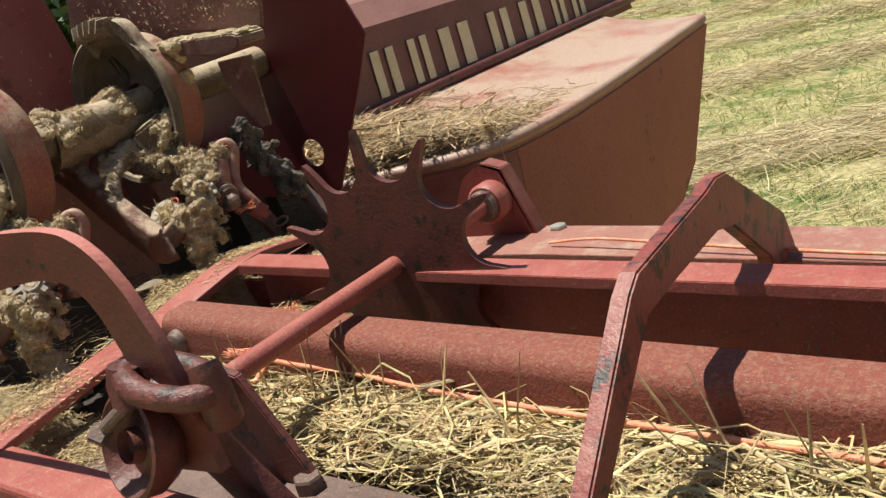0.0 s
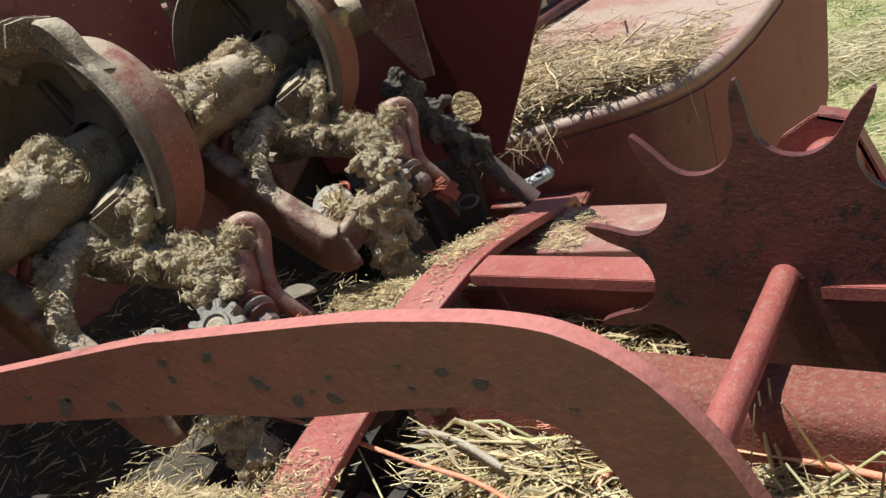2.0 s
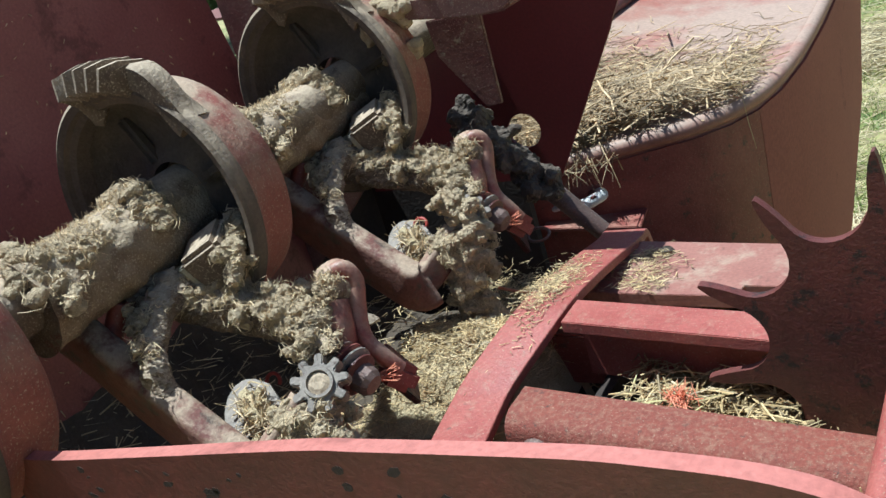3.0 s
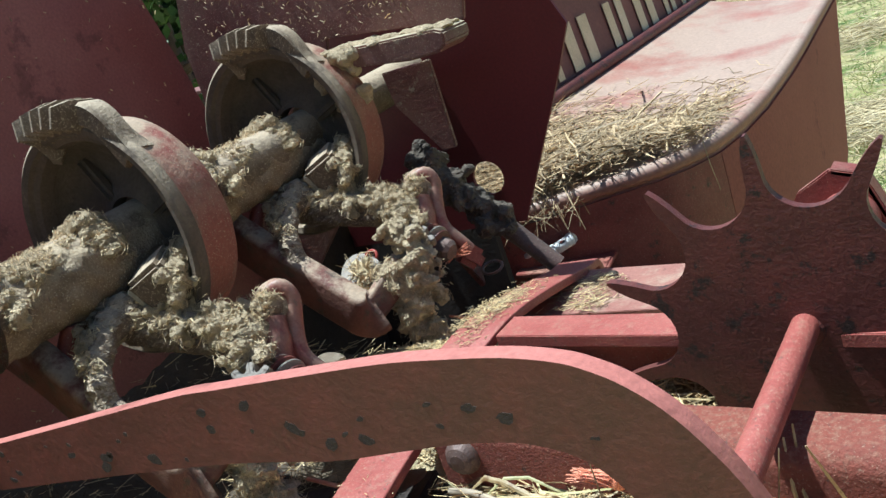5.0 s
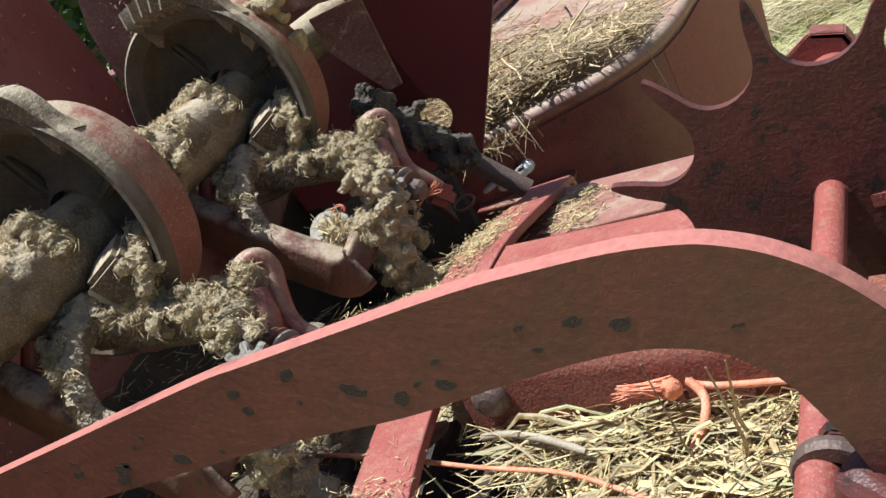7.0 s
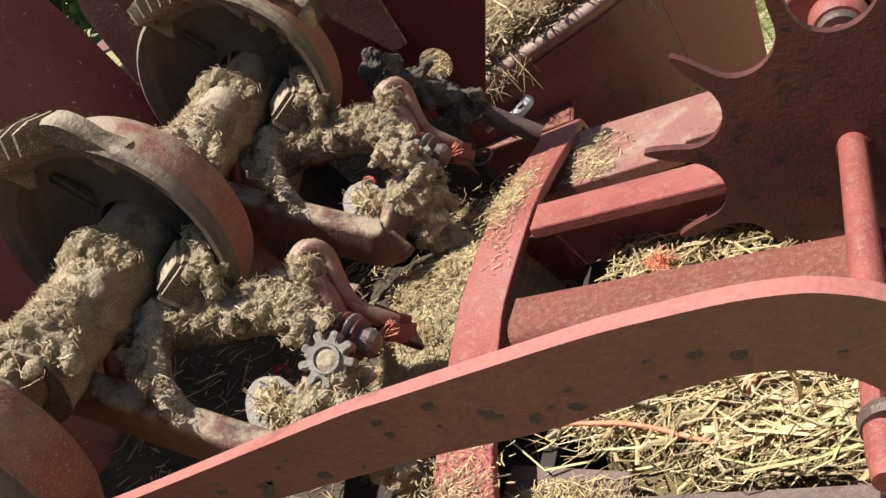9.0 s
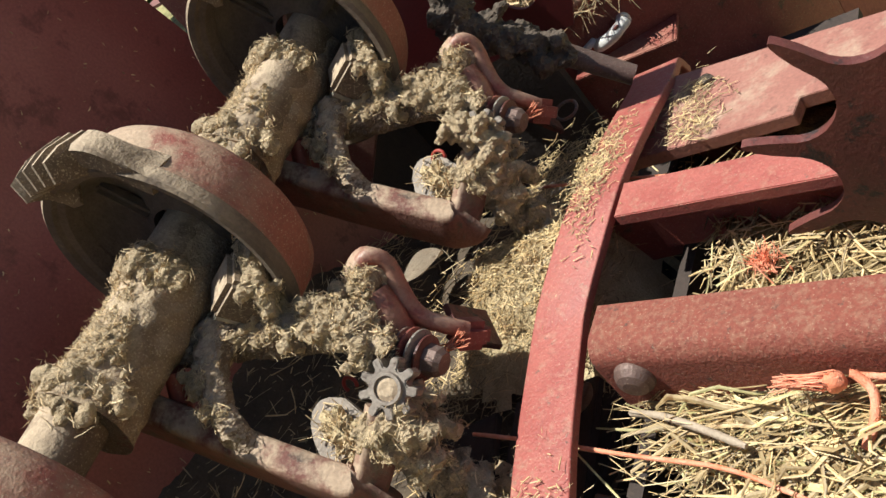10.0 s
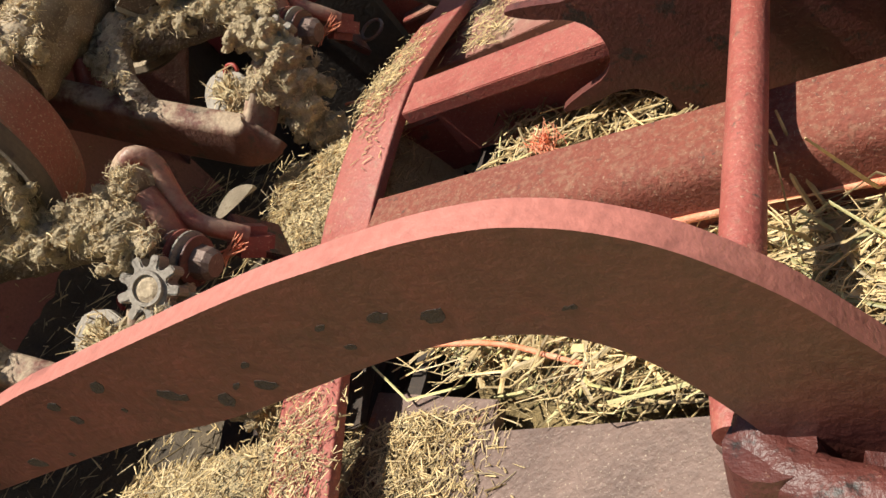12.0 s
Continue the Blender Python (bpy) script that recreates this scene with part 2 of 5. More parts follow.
def edge_round(bm, r, seg=2, angle=30):
    es = [e for e in bm.edges if len(e.link_faces) == 2 and e.calc_face_angle(0) > radians(angle)]
    if es and r:
        bmesh.ops.bevel(bm, geom=es, offset=r, segments=seg, affect="EDGES", clamp_overlap=True)
    return bm


def box_bm(sx, sy, sz, m=None, r=0.0):
    bm = bmesh.new()
    bmesh.ops.create_cube(bm, size=1, matrix=Matrix.Diagonal((sx, sy, sz, 1)))
    edge_round(bm, r)
    if m is not None:
        bm.transform(m)
    return bm


def slab_bm(outline, axis, a, b, r=0.0):
    """A flat outline of two coordinates each, standing along axis from a to b."""
    bm = bmesh.new()

    def place(u, v, w):
        return {"x": (w, u, v), "y": (u, w, v), "z": (u, v, w)}[axis]
    lo = [bm.verts.new(place(u, v, a)) for u, v in outline]
    hi = [bm.verts.new(place(u, v, b)) for u, v in outline]
    n = len(outline)
    bm.faces.new(lo)
    bm.faces.new(hi)
    for i in range(n):
        bm.faces.new((lo[i], lo[(i + 1) % n], hi[(i + 1) % n], hi[i]))
    bmesh.ops.recalc_face_normals(bm, faces=bm.faces)
    edge_round(bm, r)
    return bm


def sweep_bm(points, w, h, side=(1, 0, 0), r=0.0):
    """A flat bar of width w (along side) and height h along the points."""
    bm = bmesh.new()
    pts = [Vector(p) for p in points]
    rings = []
    q = max(r, 0.0004)
    section = [(sx * (w / 2 - q) + q * math.cos(a0 + k * math.pi / 6), sy * (h / 2 - q) + q * math.sin(a0 + k * math.pi / 6))
               for sx, sy, a0 in ((1, 1, 0), (-1, 1, math.pi / 2), (-1, -1, math.pi), (1, -1, 1.5 * math.pi)) for k in range(4)]
    for i, p in enumerate(pts):
        d = (pts[min(i + 1, len(pts) - 1)] - pts[max(i - 1, 0)]).normalized()
        s = Vector(side)
        s = (s - d * s.dot(d)).normalized()
        u = s.cross(d)
        rings.append([bm.verts.new(p + s * a + u * b) for a, b in section])
    for a, b in zip(rings, rings[1:]):
        for i in range(len(section)):
            j = (i + 1) % len(section)
            bm.faces.new((a[i], a[j], b[j], b[i]))
    bm.faces.new(rings[0])
    bm.faces.new(rings[-1])
    bmesh.ops.recalc_face_normals(bm, faces=bm.faces)
    return bm


def pipe_bm(points, radii, seg=14, flat=1.0, rough=0.0, freq=40.0):
    """A round bar along the points; radii one or one each. rough: uneven surface in metres."""
    bm = bmesh.new()
    pts = [Vector(p) for p in points]
    if isinstance(radii, (int, float)):
        radii = [radii] * len(pts)
    rings, u = [], None
    for i, p in enumerate(pts):
        d = (pts[min(i + 1, len(pts) - 1)] - pts[max(i - 1, 0)]).normalized()
        if u is None:
            u = d.orthogonal().normalized()
        u = (u - d * u.dot(d)).normalized()
        v = d.cross(u)
        ring = []
        for k in range(seg):
            a = 2 * math.pi * k / seg
            q = p + (u * math.cos(a) + v * math.sin(a) * flat) * radii[i]
            if rough:
                q += (q - p).normalized() * noise.noise(q * freq) * rough
            ring.append(bm.verts.new(q))
        rings.append(ring)
    for a, b in zip(rings, rings[1:]):
        for i in range(seg):
            bm.faces.new((a[i], a[(i + 1) % seg], b[(i + 1) % seg], b[i]))
    bm.faces.new(rings[0][::-1])
    bm.faces.new(rings[-1])
    bmesh.ops.recalc_face_normals(bm, faces=bm.faces)
    return bm


def fine(points, n=4):
    """Points between the points, on a smooth line."""
    p = [Vector(q) for q in points]
    p = [p[0] * 2 - p[1], *p, p[-1] * 2 - p[-2]]
    out = []
    for i in range(1, len(p) - 2):
        for k in range(n):
            t = k / n
            a, b, c, d = p[i - 1], p[i], p[i + 1], p[i + 2]
            out.append(0.5 * (2 * b + (c - a) * t + (2 * a - 5 * b + 4 * c - d) * t * t + (3 * b - a - 3 * c + d) * t ** 3))
    return out + [p[-2]]


def lathe_bm(profile, seg=48, m=None):
    """Profile of (radius, height) turned about z."""
    bm = bmesh.new()
    rings = []
    for r, z in profile:
        rings.append([bm.verts.new((r * math.cos(2 * math.pi * k / seg), r * math.sin(2 * math.pi * k / seg), z)) for k in range(seg)]
                     if r > 1e-5 else [bm.verts.new((0, 0, z))])
    for a, b in zip(rings, rings[1:]):
        for i in range(seg):
            j = (i + 1) % seg
            f = [a[i % len(a)], a[j % len(a)], b[j % len(b)], b[i % len(b)]]
            f = list(dict.fromkeys(f))
            if len(f) > 2:
                bm.faces.new(f)
    bmesh.ops.recalc_face_normals(bm, faces=bm.faces)
    if m is not None:
        bm.transform(m)
    return bm


def add_lump(bm, centre, size, rough=0.35, freq=55.0, sub=3, seed=0):
    """A caked lump: a ball with an uneven, crumbly outline."""
    res = bmesh.ops.create_icosphere(bm, subdivisions=sub, radius=1)
    c, s = Vector(centre), Vector(size)
    off = Vector((seed * 3.1, seed * 1.7, seed * 2.3))
    for v in res["verts"]:
        d = v.co.normalized()
        q = Vector((d.x * s.x, d.y * s.y, d.z * s.z))
        k = noise.noise((c + q) * freq + off) + 0.6 * noise.noise((c + q) * freq * 2.6 + off) + 0.35 * noise.noise((c + q) * freq * 6 + off)
        v.co = c + q * (1 + rough * k)
    return bm


CRUMB = []
for label_, kind_, size_ in (("crumb_large", "CLOUDS", 0.011), ("crumb_small", "CLOUDS", 0.0035)):
    tx = bpy.data.textures.new(label_, kind_)
    tx.noise_scale, tx.noise_depth = size_, 3
    CRUMB.append(tx)


def crumble(ob, voxel=0.0026, big=0.009, small=0.0045):
    """Grows lumps together into one crumbly crust."""
    rm = ob.modifiers.new("merge", "REMESH")
    rm.mode, rm.voxel_size = "VOXEL", voxel
    for tx, amount in zip(CRUMB, (big, small)):
        d = ob.modifiers.new("crumbs", "DISPLACE")
        d.texture, d.strength, d.mid_level = tx, amount, 0.5
    return ob


class Straws:
    """Loose stalks gathered into one mesh."""

    def __init__(self, seed):
        self.r = random.Random(seed)
        self.v, self.f = [], []

    def add(self, p, d, length, width, bend=0.1, thick=0.4, segs=2):
        r = self.r
        d = Vector(d).normalized()
        side = d.cross(Vector((0, 0, 1)))
        if side.length < 0.1:
            side = Vector((1, 0, 0))
        side.normalize()
        side = Matrix.Rotation(r.uniform(-0.9, 0.9), 3, d) @ side
        up = side.cross(d)
        k = Vector((r.uniform(-1, 1), r.uniform(-1, 1), r.uniform(-0.7, 0.5))) * bend * length
        k2 = side * r.uniform(-1, 1) * bend * length
        base = len(self.v)
        for i in range(segs + 1):
            t = i / segs - 0.5
            c = Vector(p) + d * t * length + k * (0.25 - t * t)
            if segs > 2:
                c += k2 * math.sin(6.28 * t) * 0.35
            w = width / 2 * (1 if i < segs else 0.5)
            self.v += [c - side * w, c + up * w * thick * 2, c + side * w]
        for i in range(segs):
            a, b = base + 3 * i, base + 3 * i + 3
            self.f += [(a, a + 1, b + 1, b), (a + 1, a + 2, b + 2, b + 1), (a + 2, a, b, b + 2)]
        e = base + 3 * segs
        self.f += [(base, base + 2, base + 1), (e, e + 1, e + 2)]

    def make(self, name, mat):
        me = bpy.data.meshes.new(name)
        me.from_pydata([tuple(v) for v in self.v], [], self.f)
        me.materials.append(mat)
        return new(name, me)


def strew(s, n, where, length=(0.02, 0.09), width=(0.0012, 0.0032), tilt=0.25, bend=0.12, segs=2):
    """n stalks lying about; where(r) gives a place on the surface."""
    r = s.r
    for _ in range(n):
        p = where(r)
        if p is None:
            continue
        a = r.uniform(0, 2 * math.pi)
        s.add(p, (math.cos(a), math.sin(a), r.gauss(0, tilt)), r.uniform(*length) * r.uniform(0.5, 1), r.uniform(*width), bend, 0.4, segs)


# ---- ground ----
bm = bmesh.new()
bmesh.ops.create_grid(bm, x_segments=60, y_segments=60, size=6)
for v in bm.verts:
    v.co += Vector((0, 4, 0.03 * noise.noise(v.co * 0.8) + 0.012 * noise.noise(v.co * 3)))
me_far = [bm.verts.new((x, y, -0.045)) for x, y in ((-900, -900), (900, -900), (900, 900), (-900, 900))]
bm.faces.new(me_far)
ground = tagged(part("ground", bm, GROUND), "mown meadow with dry stubble and green tufts", "ground", kind="structure")

gs, cs = Straws(11), Straws(12)


def meadow(r):
    d = 2.0 + 16.0 * r.random() ** 1.7
    a = r.uniform(-0.62, 0.78)
    x, y = d * math.sin(a), 1.2 + d * math.cos(a)
    return (x, y, 0.03 * noise.noise(Vector((x, y - 4, 0)) * 0.8))


for _ in range(62000):
    p = meadow(gs.r)
    grow = 1 + 0.16 * math.hypot(p[0], p[1] - 1.2)
    g = noise.noise(Vector(p) * 0.9) + 0.5 * noise.noise(Vector(p) * 3.1)
    if g > -0.2:
        hgt = gs.r.uniform(0.05, 0.15) * (0.8 + max(0, g))
        gs.add((p[0], p[1], p[2] + hgt * 0.3), (gs.r.gauss(0, 0.9), gs.r.gauss(0, 0.9), 1), hgt, gs.r.uniform(0.0012, 0.0030) * grow, 0.6)
    swath = math.sin((p[1] - 0.35 * p[0]) * 2.3 + 1.2 * noise.noise(Vector(p) * 0.7))
    for _s in range(2 if swath > 0.6 else 1 if cs.r.random() < 0.22 else 0):
        a = cs.r.uniform(0, 6.3) if cs.r.random() < 0.4 else cs.r.gauss(0.4, 0.35)
        cs.add((p[0], p[1], p[2] + cs.r.uniform(0.02, 0.07) + 0.16 * cs.r.random() * max(0.0, swath - 0.5)), (math.cos(a), math.sin(a), cs.r.gauss(0, 0.18)), cs.r.uniform(0.08, 0.3) * grow ** 0.5, cs.r.uniform(0.0018, 0.004) * grow, 0.3)
tagged(gs.make("meadow_grass", GRASS), "green grass tufts growing through the stubble", "grass", kind="stuff")
tagged(cs.make("cut_grass", CUT), "dry cut grass lying in swaths on the meadow", "hay", kind="stuff")


def tree(at, height, seed):
    """A broad tree: tapered trunk, limbs and a crown of many small leaves in clumps."""
    r = random.Random(seed)
    t = thing("tree", "leafy green broadleaf tree at the edge of the meadow", "tree", at=at)
    smooth(part("trunk", pipe_bm([(0, 0, -0.1), (0.05, 0, height * 0.2), (0, 0.08, height * 0.45), (0.1, 0, height * 0.8)], [0.22, 0.17, 0.13, 0.04], 12, 1, 0.02, 4), RUST, t, "brown bark trunk"))
    tips = []
    for i in range(16):
        z = height * r.uniform(0.12, 0.75)
        a, ln = r.uniform(0, 6.3), r.uniform(1.0, 2.2)
        tip = Vector((math.cos(a) * ln, math.sin(a) * ln, z + r.uniform(-0.2, 0.8)))
        part("limb", pipe_bm([(0, 0, z), tip * 0.5 + Vector((0, 0, z * 0.5 + 0.1)), tip], [0.07, 0.045, 0.015], 7), RUST, t)
        tips += [tip, tip * 0.6 + Vector((0, 0, z * 0.4))]
    v, f = [], []
    for i in range(6500):
        p = r.choice(tips) + Vector((r.gauss(0, 0.45), r.gauss(0, 0.45), r.gauss(0, 0.4)))
        d = Vector((r.gauss(0, 1), r.gauss(0, 1), r.gauss(0, 1))).normalized()
        e = d.orthogonal().normalized() * r.uniform(0.04, 0.08)
        d = d * r.uniform(0.06, 0.11)
        n = len(v)
        v += [tuple(p - d), tuple(p + e), tuple(p + d), tuple(p - e)]
        f.append((n, n + 1, n + 2, n + 3))
    me = bpy.data.meshes.new("crown")
    me.from_pydata(v, [], f)
    me.materials.append(LEAF)
    new("crown", me).parent = t
    return t


tree((-9.3, 8.2, 0), 5.0, 3)
tree((-11.5, 10.5, 0), 6.0, 4)
tree((-12.0, 6.5, 0), 5.5, 5)


# ---- bale chamber ----
def rail_y(y0, x, slope=-0.085):
    """Rails run back along x and close in slightly on the near side."""
    return y0 + slope * (x + 0.645)


def hay_height(x, y):
    """Top of the packed hay: high beside the near plate and under the strap, sunk in the slot further back."""
    base = 1.188 - 0.022 * min(1, max(0, (rail_y(0.632, x) - y) / 0.03))
    if y > rail_y(0.71, x):
        base = 1.208 - 0.055 * min(1, max(0, (x + 0.47) / 0.12))
        if x < -0.63:
            base = 1.215
    base -= 0.022 * min(1, max(0, (y - rail_y(0.835, x)) / 0.03))
    return base + 0.010 * noise.noise(Vector((x, y, 0)) * 22) + 0.006 * noise.noise(Vector((x, y, 3)) * 60)


bm = bmesh.new()
NX, NY = 150, 56
X0, X1, Y0, Y1 = -0.585, 0.88, 0.588, 0.985
grid = [[bm.verts.new((X0 + (X1 - X0) * i / NX, Y0 + (Y1 - Y0) * j / NY + 0, 0)) for j in range(NY + 1)] for i in range(NX + 1)]
for row in grid:
    for v in row:
        v.co.y += -0.085 * (v.co.x + 0.645)
        v.co.z = hay_height(v.co.x, v.co.y)
for i in range(NX):
    for j in range(NY):
        bm.faces.new((grid[i][j], grid[i + 1][j], grid[i + 1][j + 1], grid[i][j + 1]))
rim = [e for e in bm.edges if e.is_boundary]
ext = bmesh.ops.extrude_edge_only(bm, edges=rim)
for v in [g for g in ext["geom"] if isinstance(g, bmesh.types.BMVert)]:
    v.co.z = 1.02
bmesh.ops.recalc_face_normals(bm, faces=bm.faces)
bale = tagged(part("hay_bale", bm, HAY), "packed hay bale of dry yellow stalks in the chamber", "hay bale")

st, sg = Straws(21), Straws(22)


def on_near_hay(r):
    x = r.uniform(-0.60, 0.18)
    y = rail_y(r.uniform(0.618, 0.70), x)
    if x < -0.555 and y < 0.632:
        return (x + 0.12, rail_y(0.66, x), hay_height(x + 0.12, rail_y(0.66, x)))
    return (x, y, hay_height(x, y) + r.uniform(0.0, 0.016))


def on_slot_hay(r):
    x = r.uniform(-0.60, 0.40)
    y = rail_y(r.uniform(0.73, 0.93), x)
    return (x, y, hay_height(x, y) + r.uniform(0.0, 0.009))


for _ in range(7500):
    x, y, z = on_near_hay(st.r)
    ln = st.r.uniform(0.05, 0.20) * st.r.uniform(0.5, 1) if st.r.random() < 0.45 else st.r.uniform(0.025, 0.085)
    room = min(1.0, 2 * max(0.004, y - rail_y(0.594, x)) / ln, 2 * max(0.004, rail_y(0.70, x) - y) / ln)
    a = st.r.choice((0, math.pi)) + st.r.uniform(-1, 1) * math.asin(room)
    if y < 0.645 and x - ln / 2 < -0.556:
        x += 0.16
        y = rail_y(st.r.uniform(0.63, 0.69), x)
    wide = st.r.random()
    pick = sg if 0.6 < wide < 0.72 else st
    pick.add((x, y, z + 0.003), (math.cos(a), math.sin(a), st.r.gauss(0, 0.06)), ln, st.r.uniform(0.0005, 0.0013) if wide < 0.6 else st.r.uniform(0.0014, 0.0030) if wide < 0.93 else st.r.uniform(0.003, 0.0052), 0.65, 0.4 if wide < 0.6 else 0.12, 5)
strew(st, 1800, on_near_hay, (0.01, 0.05), (0.0005, 0.0014), 0.3, 0.3)
strew(st, 7500, on_slot_hay, (0.012, 0.05), (0.0007, 0.0020), 0.14, 0.2)
strew(sg, 420, on_near_hay, (0.02, 0.06), (0.0012, 0.0032), 0.25, 0.25)
strew(sg, 160, on_slot_hay, (0.02, 0.06), (0.0015, 0.003), 0.15)
for _ in range(26):
    x = st.r.uniform(-0.48, 0.15)
    y = rail_y(st.r.uniform(0.64, 0.70), x)
    st.add((x, y, 1.225), (st.r.gauss(-0.15, 0.3), st.r.gauss(0, 0.3), 1), st.r.uniform(0.06, 0.11), 0.0024, 0.3)
tagged(st.make("straw", STRAW), "loose dry yellow straw lying over the bale", "straw", kind="stuff")
tagged(sg.make("hay_blade", STRAW_GREEN), "greenish hay blades among the straw", "hay", kind="stuff")

# chamber: rails, plates, shell
chamber = thing("bale_chamber", "red steel bale chamber of an old hay baler", "baler", at=(-0.2, 0.75, 0.3))
INV = Matrix.Translation((0.2, -0.75, -0.3))


def cpart(name, bm, mat, label=""):
    bm.transform(INV)
    return part(name, bm, mat, chamber, label)


# near tube rail, a folded channel with a generous rounded shoulder
def channel_profile():
    out = [(0.0, 0.0)]
    for k in range(9):
        a = math.pi / 2 * k / 8
        out.append((-0.026 - 0.016 * math.sin(a), -0.016 + 0.016 * math.cos(a)))
    out += [(-0.042, -0.062), (-0.036, -0.066), (0.0, -0.066)]
    return out


bm = bmesh.new()
ends = []
for x in (-0.645, -0.5, -0.3, -0.1, 0.2, 0.9):
    ends.append([bm.verts.new((x, rail_y(0.733, x) + y, 1.256 + z - 0.02 * (x + 0.645))) for y, z in channel_profile()])
for a, b in zip(ends, ends[1:]):
    for i in range(len(a)):
        j = (i + 1) % len(a)
        bm.faces.new((a[i], a[j], b[j], b[i]))
bm.faces.new(ends[0])
bm.faces.new(ends[-1])
bmesh.ops.recalc_face_normals(bm, faces=bm.faces)
tube = smooth(cpart("tube_rail", bm, TUBE_RED, "sun-faded red tube rail"), 35)
# its end bolt
cpart("bolt", lathe_bm([(0, 0.0085), (0.006, 0.0080), (0.0105, 0.0058), (0.0135, 0.0015), (0.0140, -0.001), (0.0140, -0.003), (0, -0.003)], 28,
                       pose(-0.620, 0.6865, 1.230, 90)), RUST, "rusty round-headed bolt")

# far rail, an angle iron
x0, x1 = -0.648, 0.9
bm = bmesh.new()
sec = [(0.0, 0.0), (-0.036, 0.0), (-0.036, -0.010), (-0.006, -0.014), (-0.006, -0.07), (0.0, -0.07)]
ra, rb = ([bm.verts.new((x, rail_y(0.848, x, -0.115) + y, 1.263 + z)) for y, z in sec] for x in (x0, x1))
for i in range(len(sec)):
    j = (i + 1) % len(sec)
    bm.faces.new((ra[i], ra[j], rb[j], rb[i]))
bm.faces.new(ra)
bm.faces.new(rb)
bmesh.ops.recalc_face_normals(bm, faces=bm.faces)
edge_round(bm, 0.0007)
cpart("angle_rail", bm, RED_BRIGHT, "red angle-iron rail")

# far side plate with a slotted lip
far = [(-0.70, 1.028), (-0.30, 0.985), (0.9, 0.81), (0.9, 0.745), (-0.315, 0.905), (-0.462, 0.912), (-0.466, 0.928), (-0.535, 0.932), (-0.538, 0.914), (-0.70, 0.922)]
cpart("side_plate", slab_bm(far, "z", 1.216, 1.228, 0.0006), PLATE_RED, "dusty pink-red side plate")
cpart("side_wall", slab_bm([(-0.72, 1.026), (0.9, 0.806), (0.9, 0.796), (-0.72, 1.016)], "z", 0.75, 1.215, 0.001), RED)
# near plate, bare and rusty, with a step
near = [(-0.66, 0.628), (-0.562, 0.605), (-0.562, 0.585), (0.9, 0.46), (0.9, 0.32), (-0.66, 0.36)]
cpart("near_plate", slab_bm(near, "z", 1.182, 1.192, 0.0012), RUST, "bare rusty steel plate")
cpart("near_wall", slab_bm([(-0.72, 0.37), (0.9, 0.33), (0.9, 0.32), (-0.72, 0.36)], "z", 0.75, 1.18, 0.001), RED)
bm = sweep_bm([(-0.60, 0.468, 1.212), (-0.2, 0.445, 1.208)], 0.045, 0.045, (0, 1, 0), 0.006)
cpart("near_rail", bm, RED_BRIGHT)
for bx, by in ((-0.322, 0.546), (-0.42, 0.555)):
    hexa = lathe_bm([(0, 0.011), (0.010, 0.011), (0.0112, 0.009), (0.0112, 0), (0, 0)], 6, pose(bx, by, 1.192, 0, 0, 20))
    cpart("bolt", hexa, RUST, "rusty hexagon bolt")
# added sheets close the hollow under the knotters, their dark colour its shade
cpart("inner_floor", box_bm(0.95, 1.30, 0.012, pose(-1.07, 0.70, 1.02)), DARK, "inner floor coloured dark for the shade")
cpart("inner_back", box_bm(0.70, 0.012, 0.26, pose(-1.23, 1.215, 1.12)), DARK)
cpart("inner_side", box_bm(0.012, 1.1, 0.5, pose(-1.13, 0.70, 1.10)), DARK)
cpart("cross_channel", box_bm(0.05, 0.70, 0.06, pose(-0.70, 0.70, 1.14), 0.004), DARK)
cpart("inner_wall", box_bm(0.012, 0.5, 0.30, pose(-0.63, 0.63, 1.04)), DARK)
cpart("belly", box_bm(1.6, 0.012, 0.4, pose(0.1, 0.62, 0.8)), RED)
for lx in (-0.9, 0.6):
    cpart("stay", box_bm(0.06, 0.06, 0.9, pose(lx, 0.64, 0.33), 0.004), RED)

# debris bed; its dark tone carries the shadow of the knotters above
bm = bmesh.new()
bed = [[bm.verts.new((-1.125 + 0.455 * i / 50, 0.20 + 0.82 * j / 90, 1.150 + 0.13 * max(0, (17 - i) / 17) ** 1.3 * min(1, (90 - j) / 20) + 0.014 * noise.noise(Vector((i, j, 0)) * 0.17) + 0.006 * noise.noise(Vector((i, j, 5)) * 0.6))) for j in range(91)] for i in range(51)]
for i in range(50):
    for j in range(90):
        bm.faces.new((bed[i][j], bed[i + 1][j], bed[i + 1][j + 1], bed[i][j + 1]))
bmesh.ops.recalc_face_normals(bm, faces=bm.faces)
smooth(cpart("debris_bed", bm, BED, "bed of dust and chaff below the knotters, darkened for shade"), 80)
# greasy plates, coloured extra dark where the hollow lies in shade
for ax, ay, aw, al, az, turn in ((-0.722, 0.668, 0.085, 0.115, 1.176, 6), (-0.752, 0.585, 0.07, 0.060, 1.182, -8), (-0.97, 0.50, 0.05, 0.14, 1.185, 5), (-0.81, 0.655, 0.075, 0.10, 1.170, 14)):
    cpart("floor_plate", box_bm(aw, al, 0.008, pose(ax, ay, az, 4, -6, turn), 0.001), DARK, "greasy plate darkened for shade")

# ---- cross strap over the chamber ----
strap = thing("cross_strap", "bent flat red steel strap bolted across the chamber", "strap", at=(-0.67, 0.75, 1.24))
